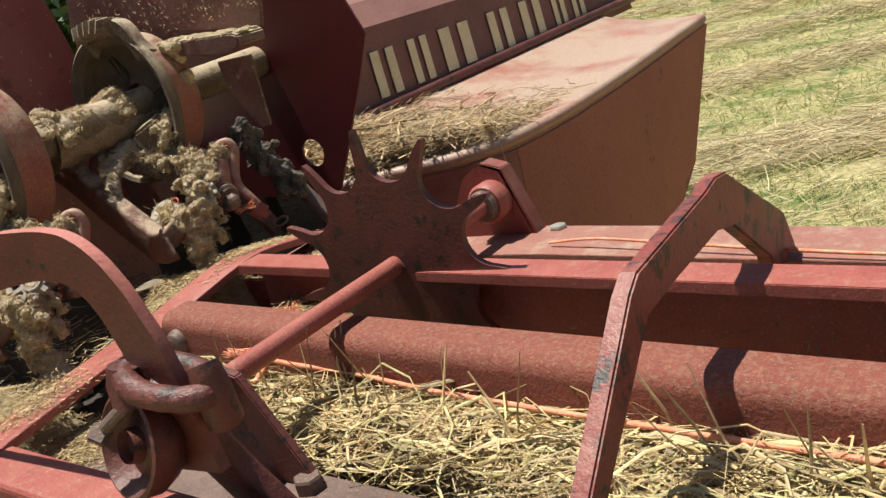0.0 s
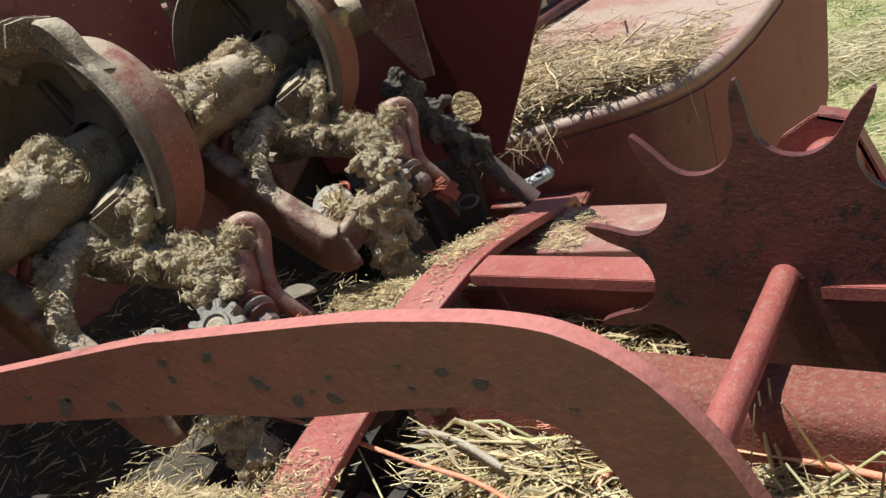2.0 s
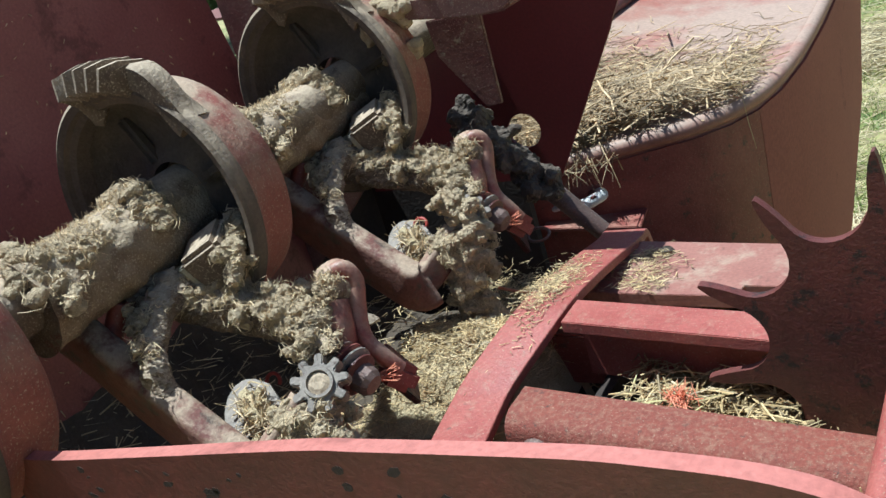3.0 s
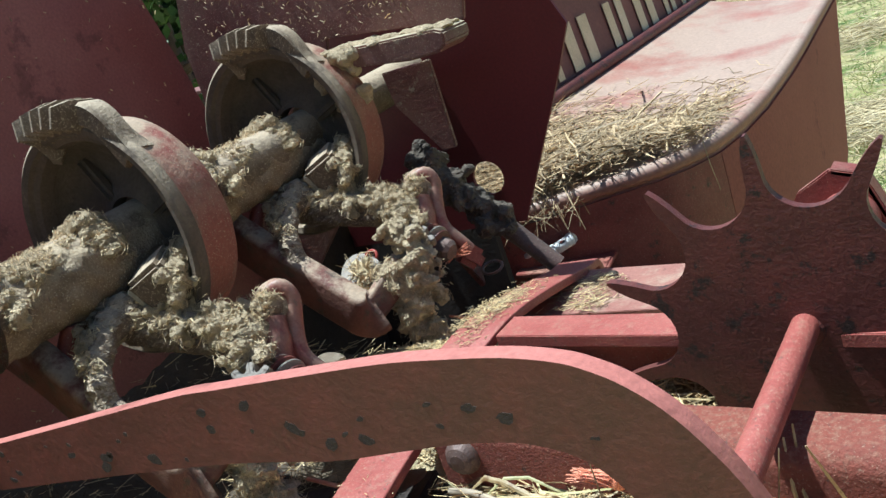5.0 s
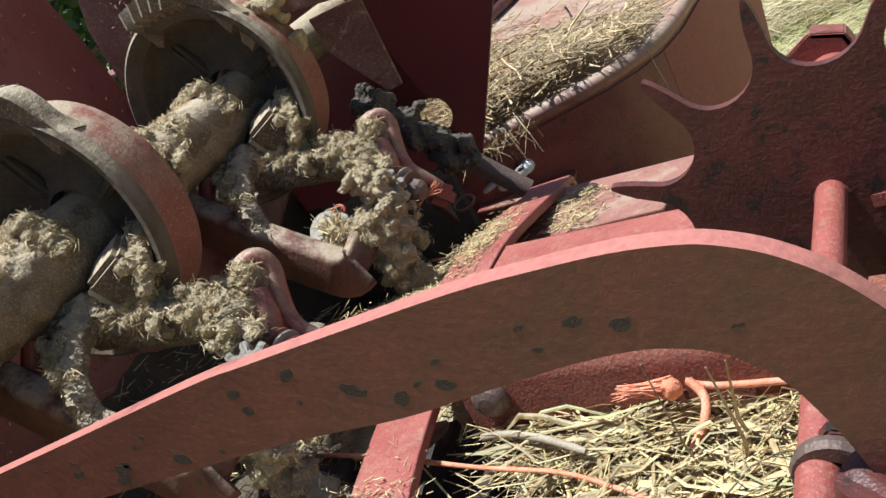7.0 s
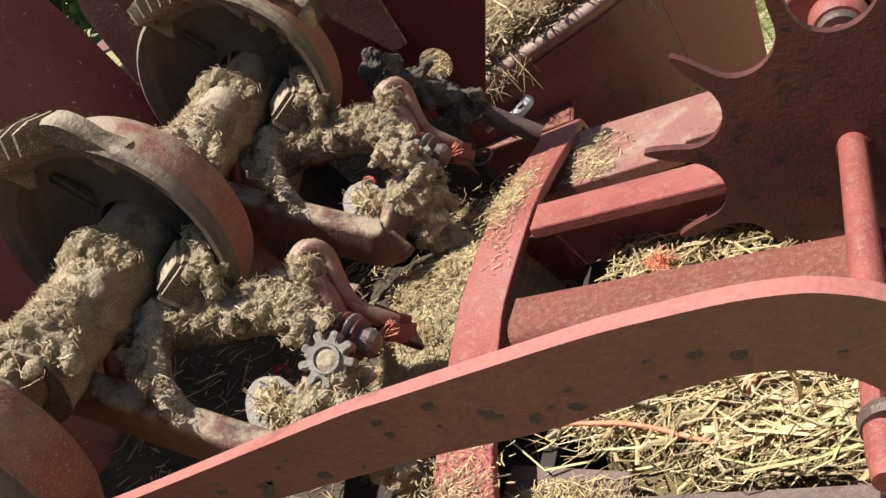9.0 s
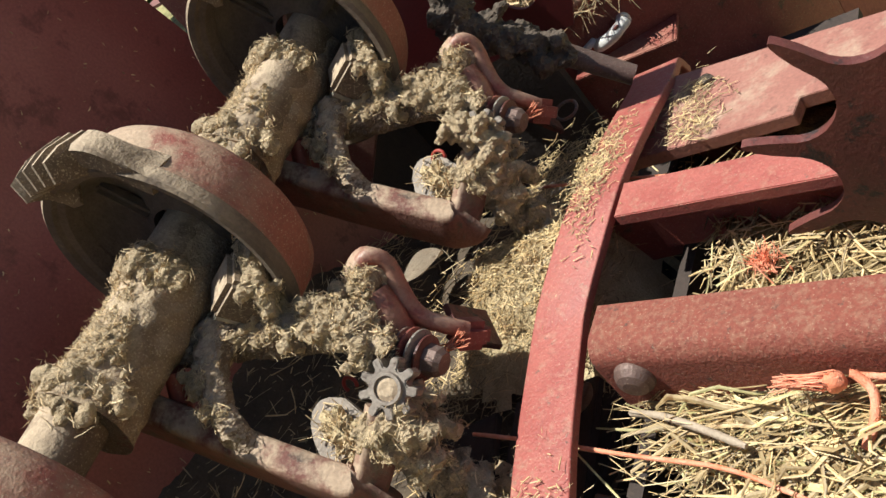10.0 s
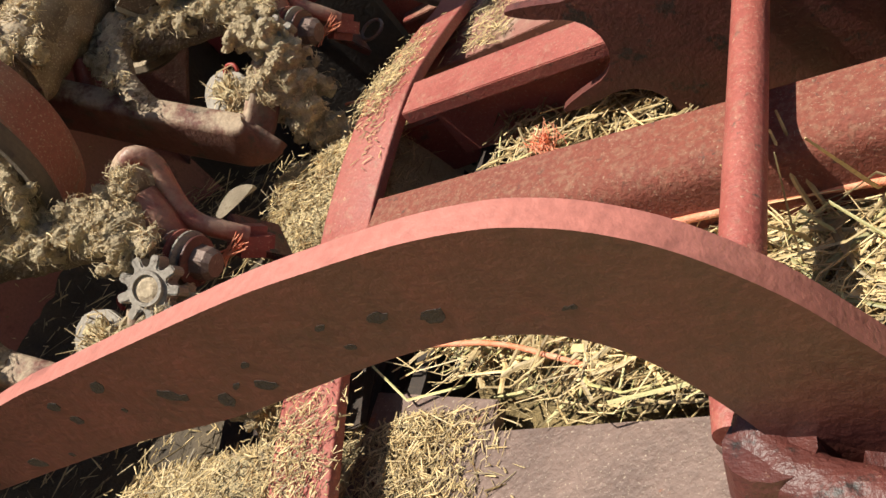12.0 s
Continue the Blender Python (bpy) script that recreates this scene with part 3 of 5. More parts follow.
pts = fine([(-0.686, 1.062, 1.205), (-0.684, 1.050, 1.2235), (-0.680, 1.02, 1.229), (-0.676, 0.94, 1.246), (-0.674, 0.865, 1.258),
            (-0.678, 0.82, 1.256), (-0.690, 0.76, 1.241), (-0.690, 0.72, 1.234), (-0.672, 0.62, 1.231), (-0.645, 0.53, 1.231),
            (-0.628, 0.478, 1.230), (-0.622, 0.463, 1.222), (-0.620, 0.458, 1.205), (-0.620, 0.456, 1.14)], 4)
bm = sweep_bm(pts, 0.046, 0.009, (1, 0.05, 0), 0.0015)
bm.transform(Matrix.Translation((0.67, -0.75, -1.24)))
smooth(part("strap_bar", bm, RED_BRIGHT, strap), 45)
bm = box_bm(0.05, 0.012, 0.05, pose(-0.012, 0.0, 0), 0.002)
bm.transform(Matrix.Translation((0.02, 0.10, -0.035)))
part("lug", bm, RED, strap)

# ---- star wheel on its axle ----
HUB = Vector((-0.391, 0.784, 1.266))
star = thing("star_wheel", "rust-bitten red star-shaped metering wheel on a round axle", "star wheel", at=HUB)
outline = []
TEETH, TURN0, TIP_R = 11, 63.0, 0.1356
STEP = 360 / TEETH
# round gullets leave slender teeth whose points lean a little to one side
GULLET_AT, GULLET_R = 0.1120, 0.0262
HALF = math.degrees(math.acos(GULLET_R / GULLET_AT))
for k in range(TEETH):
    mid = radians(TURN0 + STEP * (k + 0.5))
    flank = [(TIP_R, 16.0), (0.1335, 15.6), (0.1280, 14.9), (0.1190, 14.1)]
    row = [(r_, -radians(t_)) for r_, t_ in flank]
    for q in range(13):
        a = math.pi + radians(HALF - 2 * HALF * q / 12)
        p = Vector((GULLET_AT + GULLET_R * math.cos(a), GULLET_R * math.sin(a)))
        row.append((p.length, math.atan2(p.y, p.x)))
    row += [(r_, radians(t_)) for r_, t_ in reversed(flank)]
    for rad_q, turn in row:
        ang = mid + turn - radians(1.4) * max(0.0, (rad_q - 0.092) / 0.043) ** 1.5
        outline.append((rad_q * math.cos(ang), rad_q * math.sin(ang)))
bm = bmesh.new()
front, back = ([bm.verts.new((u, w, v)) for u, v in outline] for w in (-0.0035, 0.0035))
for ring, w in ((front, -0.0035), (back, 0.0035)):
    mid_v = bm.verts.new((0, w, 0))
    for i in range(len(ring)):
        bm.faces.new((mid_v, ring[i], ring[(i + 1) % len(ring)]))
for i in range(len(outline)):
    j = (i + 1) % len(outline)
    bm.faces.new((front[i], front[j], back[j], back[i]))
bmesh.ops.recalc_face_normals(bm, faces=bm.faces)
smooth(part("wheel_plate", bm, RED_RUST, star, "rust-bitten toothed red plate"), 30)
part("hub", lathe_bm([(0, 0.006), (0.0105, 0.006), (0.0115, 0.004), (0.0115, -0.012), (0, -0.012)], 24, pose(0, 0, 0, 90)), RED_RUST, star)
smooth(part("axle", pipe_bm([(0, y, 0.004) for y in (-0.275, -0.26, -0.1, 0.0, 0.1, 0.19, 0.20)], [0.0075, 0.0092, 0.0092, 0.0092, 0.0092, 0.0092, 0.0075], 20),
            RED_BRIGHT, star, "scuffed pinkish-red round axle"))
part("collar", lathe_bm([(0.0095, 0.012), (0.016, 0.012), (0.0175, 0.008), (0.0175, -0.008), (0.016, -0.012), (0.0095, -0.012)], 24, pose(0, 0.165, 0.004, 90)), RUST, star)


# bearing bracket behind the wheel
brk = thing("bearing_bracket", "triangular red plate bracket carrying the axle end", "bracket", at=(-0.393, 0.968, 1.214))
tri_out = [(-0.034, 0.082), (-0.006, 0.098), (0.018, 0.090), (0.048, 0.0), (-0.055, -0.005), (-0.075, 0.01)]
part("bracket_plate", slab_bm(tri_out, "y", 0.0, 0.007, 0.0012), RED, brk)
part("bracket_flange", slab_bm([(-0.006, 0.098), (0.018, 0.090), (0.052, -0.004), (0.046, -0.004), (0.014, 0.086), (-0.006, 0.093)], "y", 0.0, 0.022, 0.001), RED, brk)
smooth(part("bearing", lathe_bm([(0.0095, 0.012), (0.020, 0.012), (0.023, 0.008), (0.023, -0.008), (0.020, -0.012), (0.0095, -0.012)], 26, pose(0.002, -0.010, 0.056, 90)), RED_BRIGHT, brk, "round red bearing"), 40)
part("bracket_foot", box_bm(0.13, 0.035, 0.006, pose(0, 0.016, 0.008), 0.001), RED, brk)
part("bolt", lathe_bm([(0, 0.010), (0.009, 0.010), (0.010, 0.008), (0.010, 0), (0, 0)], 6, pose(0.065, 0.012, 0.008)), STEEL, brk)

# ---- curved trip arm in front ----
ARM_Y = 0.470
arm = thing("trip_arm", "long curved flat red steel trip arm with chipped paint", "lever arm", at=(-0.60, ARM_Y, 1.39))
top = [(-0.833, 1.380), (-0.787, 1.384), (-0.70, 1.397), (-0.587, 1.4145), (-0.553, 1.418), (-0.503, 1.4225), (-0.454, 1.4265), (-0.425, 1.427), (-0.400, 1.4265), (-0.381, 1.424),
       (-0.370, 1.4205), (-0.358, 1.414), (-0.345, 1.4025), (-0.332, 1.384), (-0.324, 1.367), (-0.317, 1.350), (-0.312, 1.330), (-0.306, 1.300), (-0.300, 1.262)]
low = [(-0.338, 1.258), (-0.346, 1.300), (-0.352, 1.325), (-0.357, 1.345), (-0.362, 1.359), (-0.367, 1.370), (-0.374, 1.379), (-0.382, 1.385), (-0.393, 1.389), (-0.407, 1.391), (-0.430, 1.390),
       (-0.461, 1.386), (-0.499, 1.381), (-0.563, 1.378), (-0.675, 1.366), (-0.76, 1.356), (-0.835, 1.347)]
top = [(p.x, p.y) for p in fine([(u, w - 0.002, 0) for u, w in top], 4)]
low = [(p.x, p.y) for p in fine([(u, w, 0) for u, w in low], 4)]
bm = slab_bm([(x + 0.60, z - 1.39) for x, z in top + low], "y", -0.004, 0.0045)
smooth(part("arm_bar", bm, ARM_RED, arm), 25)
rr = random.Random(5)
chips = [(-0.616, 1.379, 0.0040), (-0.374, 1.393, 0.0014)] + [(rr.uniform(-0.76, -0.40), 0, rr.uniform(0.0010, 0.0034)) for _ in range(26)]
for x, z, r in chips:
    if not z:
        z = 1.345 + 0.046 * (x + 0.835) / 0.435 + rr.uniform(0.008, 0.032)
    bm = bmesh.new()
    bmesh.ops.create_circle(bm, cap_ends=True, segments=11, radius=r, matrix=pose(x + 0.60, -0.00412, z - 1.39, 90, rr.uniform(-30, 30)) @ Matrix.Diagonal((rr.uniform(1.0, 1.7), rr.uniform(0.45, 0.9), 1, 1)))
    for v in bm.verts:
        v.co += Vector((1, 0, 1)) * noise.noise(v.co * 700) * r * 0.5
    ex = bmesh.ops.extrude_face_region(bm, geom=bm.faces[:])
    for v in [g for g in ex["geom"] if isinstance(g, bmesh.types.BMVert)]:
        v.co.y += 0.0006
    bmesh.ops.recalc_face_normals(bm, faces=bm.faces)
    part("paint_chip", bm, CHIP, arm, "bare chip in the paint")

# clamp and roller at the arm's foot
clamp = thing("arm_clamp", "heavy forged red yoke clamping the trip arm, with a square-headed bolt", "clamp", at=(-0.322, 0.468, 1.322))
loop = [(0.036 * math.cos(a), 0.017 * math.sin(a), -0.006 * math.cos(a)) for a in [2 * math.pi * q / 28 for q in range(29)]]
crumble(part("yoke", pipe_bm(loop, 0.0085, 14, 1.0, 0.001, 60), RED_RUST, clamp, "worn forged red yoke"), 0.0018, 0.0010, 0.0005)
smooth(part("yoke_lug", pipe_bm([(-0.032, -0.004, 0.012), (-0.034, -0.006, 0.0), (-0.030, -0.010, -0.016)], [0.011, 0.013, 0.012], 14, 1, 0.0005), RED_RUST, clamp))
smooth(part("yoke_lug", pipe_bm([(0.030, 0.006, 0.010), (0.034, 0.004, -0.004), (0.028, 0.010, -0.03)], [0.010, 0.012, 0.012], 14, 1, 0.0005), RED_RUST, clamp))
part("set_bolt", pipe_bm([(-0.028, -0.014, -0.010), (-0.043, -0.026, -0.022)], 0.0048, 12), RUST, clamp)
part("bolt_head", box_bm(0.012, 0.012, 0.009, pose(-0.046, -0.029, -0.025, 40, 30, 20), 0.001), RUST, clamp, "square rusty bolt head")
stand = thing("clamp_stand", "dark red forged stand holding the clamp over the plate", "stand", at=(-0.32, 0.49, 1.192))
smooth(part("stand_bar", sweep_bm(fine([(0.0, -0.022, 0.125), (-0.012, -0.012, 0.095), (-0.010, 0.006, 0.05), (0.012, 0.02, 0.0)], 4), 0.034, 0.018, (1, 0, 0.2), 0.005), RED_RUST, stand), 50)
part("support_plate", slab_bm([(-0.085, 0.072), (-0.064, 0.092), (-0.046, 0.087), (0.004, 0.004), (0.004, 0.0), (-0.080, 0.0)], "y", 0.058, 0.066, 0.0012), RED_RUST, stand)
part("washer", lathe_bm([(0.009, 0.004), (0.016, 0.004), (0.017, 0), (0.016, -0.004), (0.009, -0.004)], 22, pose(-0.066, 0.052, 0.076, 90)), RUST, stand)
roller = thing("knurled_roller", "rusty cup-shaped roller with a knurled rim", "roller", at=(-0.352, 0.452, 1.284))
face_r = Vector((-0.12, -0.92, 0.30)).to_track_quat("Z", "Y").to_matrix().to_4x4()
prof = [(0, 0.000), (0.010, 0.002), (0.011, 0.009), (0.012, 0.001), (0.022, -0.004), (0.029, 0.003), (0.032, 0.009), (0.0345, 0.008), (0.034, -0.006), (0.028, -0.016), (0.020, -0.020), (0, -0.020)]
smooth(part("roller_cup", lathe_bm(prof, 44, face_r), RED_RUST, roller, "dark rusty cup"))
teeth = [((0.0228 if q % 2 else 0.0212) * math.cos(math.pi * q / 40), (0.0228 if q % 2 else 0.0212) * math.sin(math.pi * q / 40)) for q in range(80)]
bm = slab_bm(teeth, "z", -0.050, -0.021)
bm.transform(face_r)
part("knurl", bm, RUST, roller, "knurled rusty drum")

# ---- bent lever standing over the rails ----
lev = thing("bent_lever", "bent flat red steel lever with flaking paint arching over the rails", "lever", at=(-0.07, 0.70, 1.26))
outer = [(0.905, 1.226), (0.884, 1.266), (0.765, 1.338), (0.745, 1.341), (0.722, 1.338), (0.60, 1.333), (0.585, 1.325), (0.45, 1.215), (0.38, 1.16)]
inner = [(0.391, 1.147), (0.464, 1.206), (0.603, 1.304), (0.640, 1.306), (0.735, 1.306), (0.765, 1.298), (0.835, 1.246), (0.845, 1.226)]
bm = slab_bm([(y - 0.70, z - 1.26) for y, z in outer + inner], "x", -0.006, 0.006, 0.0015)
part("lever_bar", bm, FLAKED, lev)
part("pivot_bolt", lathe_bm([(0, 0.009), (0.010, 0.009), (0.011, 0.007), (0.011, 0), (0, 0)], 6, pose(-0.006, 0.165, -0.012, 0, -90)), RUST, lev, "rusty hexagon bolt")


# ---- knotters ----
def scatter_lumps(bm, r, way, n, spread, size, marks, sub=2):
    """Many small crumbs along a way; their places are kept in marks for the fibres."""
    pts = fine(way, 4)
    for i in range(n):
        c = r.choice(pts) + Vector((r.gauss(0, spread[0]), r.gauss(0, spread[1]), r.gauss(0, spread[2])))
        k = r.uniform(*size) * r.uniform(0.6, 1.0)
        s = (k * r.uniform(0.7, 1.3), k * r.uniform(0.7, 1.3), k * r.uniform(0.6, 1.0))
        add_lump(bm, c, s, 0.45, 130, sub, i)
        marks.append((c, Vector(s)))


def fuzz(s, marks, n, o, length=(0.003, 0.013), width=(0.0004, 0.0011)):
    """Short fibres lying on the crumbs, a few sticking out."""
    r = s.r
    for i in range(n):
        c, sz = r.choice(marks)
        d = Vector((r.gauss(0, 1), r.gauss(0, 1), r.gauss(0.35, 0.9))).normalized()
        p = c + Vector((d.x * sz.x, d.y * sz.y, d.z * sz.z)) * r.uniform(1.0, 1.7)
        t = d.cross(Vector((r.gauss(0, 1), r.gauss(0, 1), r.gauss(0, 1)))).normalized()
        if r.random() < 0.25:
            t = (t + d * r.uniform(0.3, 1.0)).normalized()
        s.add(p - o, t, r.uniform(*length) * (2.2 if r.random() < 0.06 else 1), r.uniform(*width), 0.5)


def knotter_at(m, whole=True):
    """One knotter: gear dish on the shaft, cast frame, arched arm, twine discs, pinion, all caked with chaff. Its zero is the arm's tip."""
    if whole:
        k = thing("knotter", "cast-iron twine knotter caked with dust and chaff", "knotter", "knotters on the shaft")
    else:
        k = thing("gear_drum", "dusty cast gear drum on the knotter shaft", "gear")
    o = Vector((-0.762, 0.703, 1.372))

    def lp(*q):
        return Vector(q) - o

    def kp(name, bm, mat, label="", parent=None):
        bm.transform(Matrix.Translation(-o))
        return part(name, bm, mat, parent or k, label)
    axis = pose(-0.905, 0.688, 1.436, 90)          # z of the lathe points towards -y
    dish = [(0.086, -0.016), (0.0885, -0.004), (0.0935, -0.0015), (0.0955, 0.003), (0.1015, 0.0045), (0.1045, 0.002), (0.1050, -0.004), (0.1035, -0.009), (0.094, -0.018), (0.086, -0.020), (0.086, -0.016)]
    smooth(kp("gear_dish", lathe_bm(dish, 72, axis), RIM, "dusty rim of the cast gear dish"), 35)
    recess = [(0.0865, -0.016), (0.0845, -0.026), (0.076, -0.035), (0.060, -0.040), (0.048, -0.040), (0.040, -0.034), (0.030, -0.030), (0.030, -0.046), (0.070, -0.048), (0.090, -0.030), (0.0900, -0.019), (0.0865, -0.016)]
    rec = kp("dish_recess", lathe_bm(recess, 72, axis), DARK_IRON, "dark bowl round the shaft")
    smooth(rec, 50)
    shell = [(0.1015, -0.006), (0.1035, -0.009), (0.1000, -0.014), (0.0985, -0.020), (0.0975, -0.042), (0.0950, -0.051), (0.089, -0.057), (0.076, -0.061), (0.060, -0.062), (0.060, -0.057), (0.086, -0.052), (0.093, -0.042), (0.095, -0.012), (0.1015, -0.006)]
    smooth(kp("drum", lathe_bm(shell, 72, axis), DRUM, "dusty faded red drum"), 50)
    # ribs of the casting inside the bowl
    for a_ in (20, 118, 232):
        web = axis @ pose(0, 0, 0, 0, 0, a_)
        smooth(kp("rib", box_bm(0.050, 0.010, 0.014, web @ pose(0.056, 0, -0.034), 0.004), DARK_IRON, "", rec), 60).location = (0, 0, 0)
    # toothed sector standing proud of the dish, with slanted teeth
    bm = bmesh.new()
    n = 60
    a0, a1 = radians(42), radians(108)
    rows = []
    for i in range(n + 1):
        a = a0 + (a1 - a0) * i / n
        edge = min(1, i / 24, (n - i) / 3)
        on_ = 1 if a > radians(70) else 0
        tooth = (0.014 if (i % 6) in (1, 2) else 0.010 if (i % 6) == 3 else 0.005 if (i % 6) == 4 else 0.0) * on_
        ro = 0.1045 + 0.0195 * edge * edge * (3 - 2 * edge) - 0.5 * (0.014 - tooth) * on_
        sec = [(ro - 0.022 - 0.004 * edge, -0.004), (ro - 0.018, 0.002 + (0.004 + tooth) * edge), (ro - 0.002, 0.001 + (0.005 + tooth * 0.7) * edge), (ro, 0.002), (ro - 0.003, -0.016), (0.098, -0.026)]
        rows.append([bm.verts.new((-0.905 + r * math.cos(a - 0.05 * (1 - h / 0.01) * on_ * 0.6), 0.688 - h, 1.436 + r * math.sin(a - 0.05 * (1 - h / 0.01) * on_ * 0.6))) for r, h in sec])
    for a, b in zip(rows, rows[1:]):
        for i in range(len(a) - 1):
            bm.faces.new((a[i], a[i + 1], b[i + 1], b[i]))
        bm.faces.new((a[-1], a[0], b[0], b[-1]))
    bm.faces.new(rows[0])
    bm.faces.new(rows[-1])
    bmesh.ops.recalc_face_normals(bm, faces=bm.faces)
    smooth(kp("gear_teeth", bm, CAST, "worn slanted gear teeth"), 25)
    # sleeve of the shaft on the near side, red below the dust
    ys = [0.735 - 0.004 * i for i in range(46)]
    rad = [0.0300 + 0.0035 * math.exp(-((y - 0.672) / 0.014) ** 2) + 0.0025 * math.exp(-((y - 0.625) / 0.018) ** 2) + 0.0075 * max(0, (0.605 - y) / 0.05) ** 1.5 for y in ys]
    smooth(kp("sleeve", pipe_bm([(-0.906, y, 1.424) for y in ys], rad, 60, 1.0, 0.0045, 70), SLEEVE, "dust-caked red shaft sleeve"), 60)
    r = random.Random(31)
    marks = []
    bm = bmesh.new()
    # collar of caked dust next to the dish, a thin crust along the top, a mass where the bar starts
    scatter_lumps(bm, r, [(-0.940, 0.672, 1.434), (-0.926, 0.672, 1.452), (-0.906, 0.670, 1.459), (-0.886, 0.668, 1.452), (-0.874, 0.668, 1.434)], 120, (0.004, 0.006, 0.003), (0.004, 0.010), marks)
    for i in range(300):
        y, a_ = r.uniform(0.575, 0.668), radians(r.gauss(112, 34))
        rad_ = 0.0305 + 0.0065 * max(0, (0.605 - y) / 0.05) ** 1.5
        c = Vector((-0.906 + rad_ * math.cos(a_), y, 1.424 + rad_ * math.sin(a_)))
        k_ = r.uniform(0.0018, 0.0048)
        add_lump(bm, c, (k_, k_ * 1.4, k_ * 0.75), 0.4, 150, 2, i)
        marks.append((c, Vector((k_, k_, k_ * 0.75))))
    scatter_lumps(bm, r, [(-0.884, 0.612, 1.449), (-0.876, 0.600, 1.440)], 22, (0.004, 0.006, 0.003), (0.003, 0.006), marks)
    scatter_lumps(bm, r, [(-0.936, 0.572, 1.440), (-0.912, 0.566, 1.455), (-0.886, 0.562, 1.444), (-0.868, 0.562, 1.424)], 130, (0.007, 0.008, 0.004), (0.003, 0.009), marks)
    crumble(kp("sleeve_crust", bm, DIRT, "crust of dry chaff and dust"), 0.0015, 0.0026, 0.0042)
    if not whole:
        k.matrix_world = m
        return k
    # L-shaped frame: bar from the shaft down to the corner, then back up to the twine discs
    frame_way = [(-0.985, 0.602, 1.408), (-0.925, 0.597, 1.372), (-0.87, 0.591, 1.333), (-0.82, 0.586, 1.300), (-0.797, 0.584, 1.285), (-0.787, 0.583, 1.279), (-0.779, 0.586, 1.276), (-0.774, 0.592, 1.277)]
    smooth(kp("frame_bar", sweep_bm(fine(frame_way, 3), 0.023, 0.045, (0.25, 1, 0), 0.006), FRAME_RED, "dusty red cast L-shaped frame bar"), 60)
    smooth(kp("frame_post", sweep_bm(fine([(-0.782, 0.585, 1.276), (-0.773, 0.594, 1.283), (-0.764, 0.608, 1.294), (-0.754, 0.628, 1.308)], 3), 0.018, 0.026, (1, -0.4, 0.3), 0.004), FRAME_RED, "dusty upright of the frame"), 60)
    # cross member, leg and pinion
    cross = [(-0.906, 0.640, 1.398), (-0.890, 0.662, 1.376), (-0.861, 0.668, 1.366), (-0.816, 0.670, 1.352), (-0.785, 0.672, 1.342), (-0.753, 0.660, 1.324)]
    crumble(kp("cross_member", pipe_bm(fine(cross, 3), [0.017, 0.018, 0.019, 0.020, 0.021, 0.021, 0.020, 0.019, 0.018, 0.017, 0.017, 0.016, 0.016, 0.015, 0.015, 0.015], 14, 0.85, 0.005, 50), CAST), 0.0024, 0.006, 0.003)
    leg = [(-0.880, 0.660, 1.382), (-0.874, 0.635, 1.380), (-0.862, 0.610, 1.368), (-0.852, 0.592, 1.350), (-0.846, 0.588, 1.325)]
    crumble(kp("leg", pipe_bm(fine(leg, 3), [0.020, 0.018, 0.015, 0.013, 0.012, 0.011, 0.010, 0.010, 0.0105, 0.011, 0.012, 0.013, 0.014], 12, 1.0, 0.003, 60), CAST), 0.0024, 0.006, 0.003)
    px = pose(-0.848, 0.680, 1.401, 12, -22, 24)
    bm = box_bm(0.038, 0.038, 0.034, px, 0.004)
    pin = smooth(kp("pinion", bm, CAST, "bevel pinion packed with dust"), 50)
    for i in range(4):
        kp("pinion_tooth", box_bm(0.0055, 0.0052, 0.027, px @ pose(-0.0200, -0.0128 + 0.0084 * i, -0.001), 0.001), STEEL, "rubbed steel tooth", pin).location = (0, 0, 0)
    # crumbly crust along the cross member, the leg and the pinion
    bm = bmesh.new()
    scatter_lumps(bm, r, [(p[0], p[1], p[2] + 0.013) for p in cross[1:]], 200, (0.007, 0.010, 0.005), (0.003, 0.008), marks)
    scatter_lumps(bm, r, [(-0.838, 0.702, 1.415), (-0.830, 0.688, 1.411), (-0.826, 0.676, 1.402), (-0.824, 0.672, 1.388)], 60, (0.005, 0.006, 0.004), (0.004, 0.009), marks)
    scatter_lumps(bm, r, [(-0.886, 0.650, 1.378), (-0.878, 0.634, 1.378), (-0.872, 0.616, 1.375)], 60, (0.006, 0.006, 0.005), (0.004, 0.010), marks)
    scatter_lumps(bm, r, [(-0.860, 0.600, 1.372), (-0.852, 0.588, 1.366)], 14, (0.005, 0.004, 0.004), (0.003, 0.006), marks)
    scatter_lumps(bm, r, [(-0.800, 0.690, 1.350), (-0.785, 0.690, 1.352), (-0.772, 0.680, 1.345), (-0.760, 0.650, 1.322)], 60, (0.007, 0.006, 0.006), (0.004, 0.008), marks)
    crumble(kp("chaff_crust", bm, DIRT, "crumbly tan crust of chaff"), 0.0018, 0.007, 0.0060)
    # hanging crust below the nut
    bm = bmesh.new()
    scatter_lumps(bm, r, [(-0.752, 0.632, 1.298), (-0.750, 0.622, 1.270), (-0.748, 0.618, 1.235), (-0.748, 0.618, 1.195)], 190, (0.010, 0.010, 0.006), (0.004, 0.010), marks)
    scatter_lumps(bm, r, [(-0.760, 0.604, 1.290), (-0.752, 0.616, 1.302), (-0.742, 0.610, 1.290), (-0.738, 0.612, 1.262)], 70, (0.006, 0.006, 0.006), (0.004, 0.008), marks)
    crumble(kp("hanging_crust", bm, DIRT, "brown crust of chaff hanging below the frame"), 0.0024, 0.008, 0.005)
    # tongue plate beside the nut, heaped with chaff
    nrm = Vector((0.3, -0.55, 0.78)).normalized()
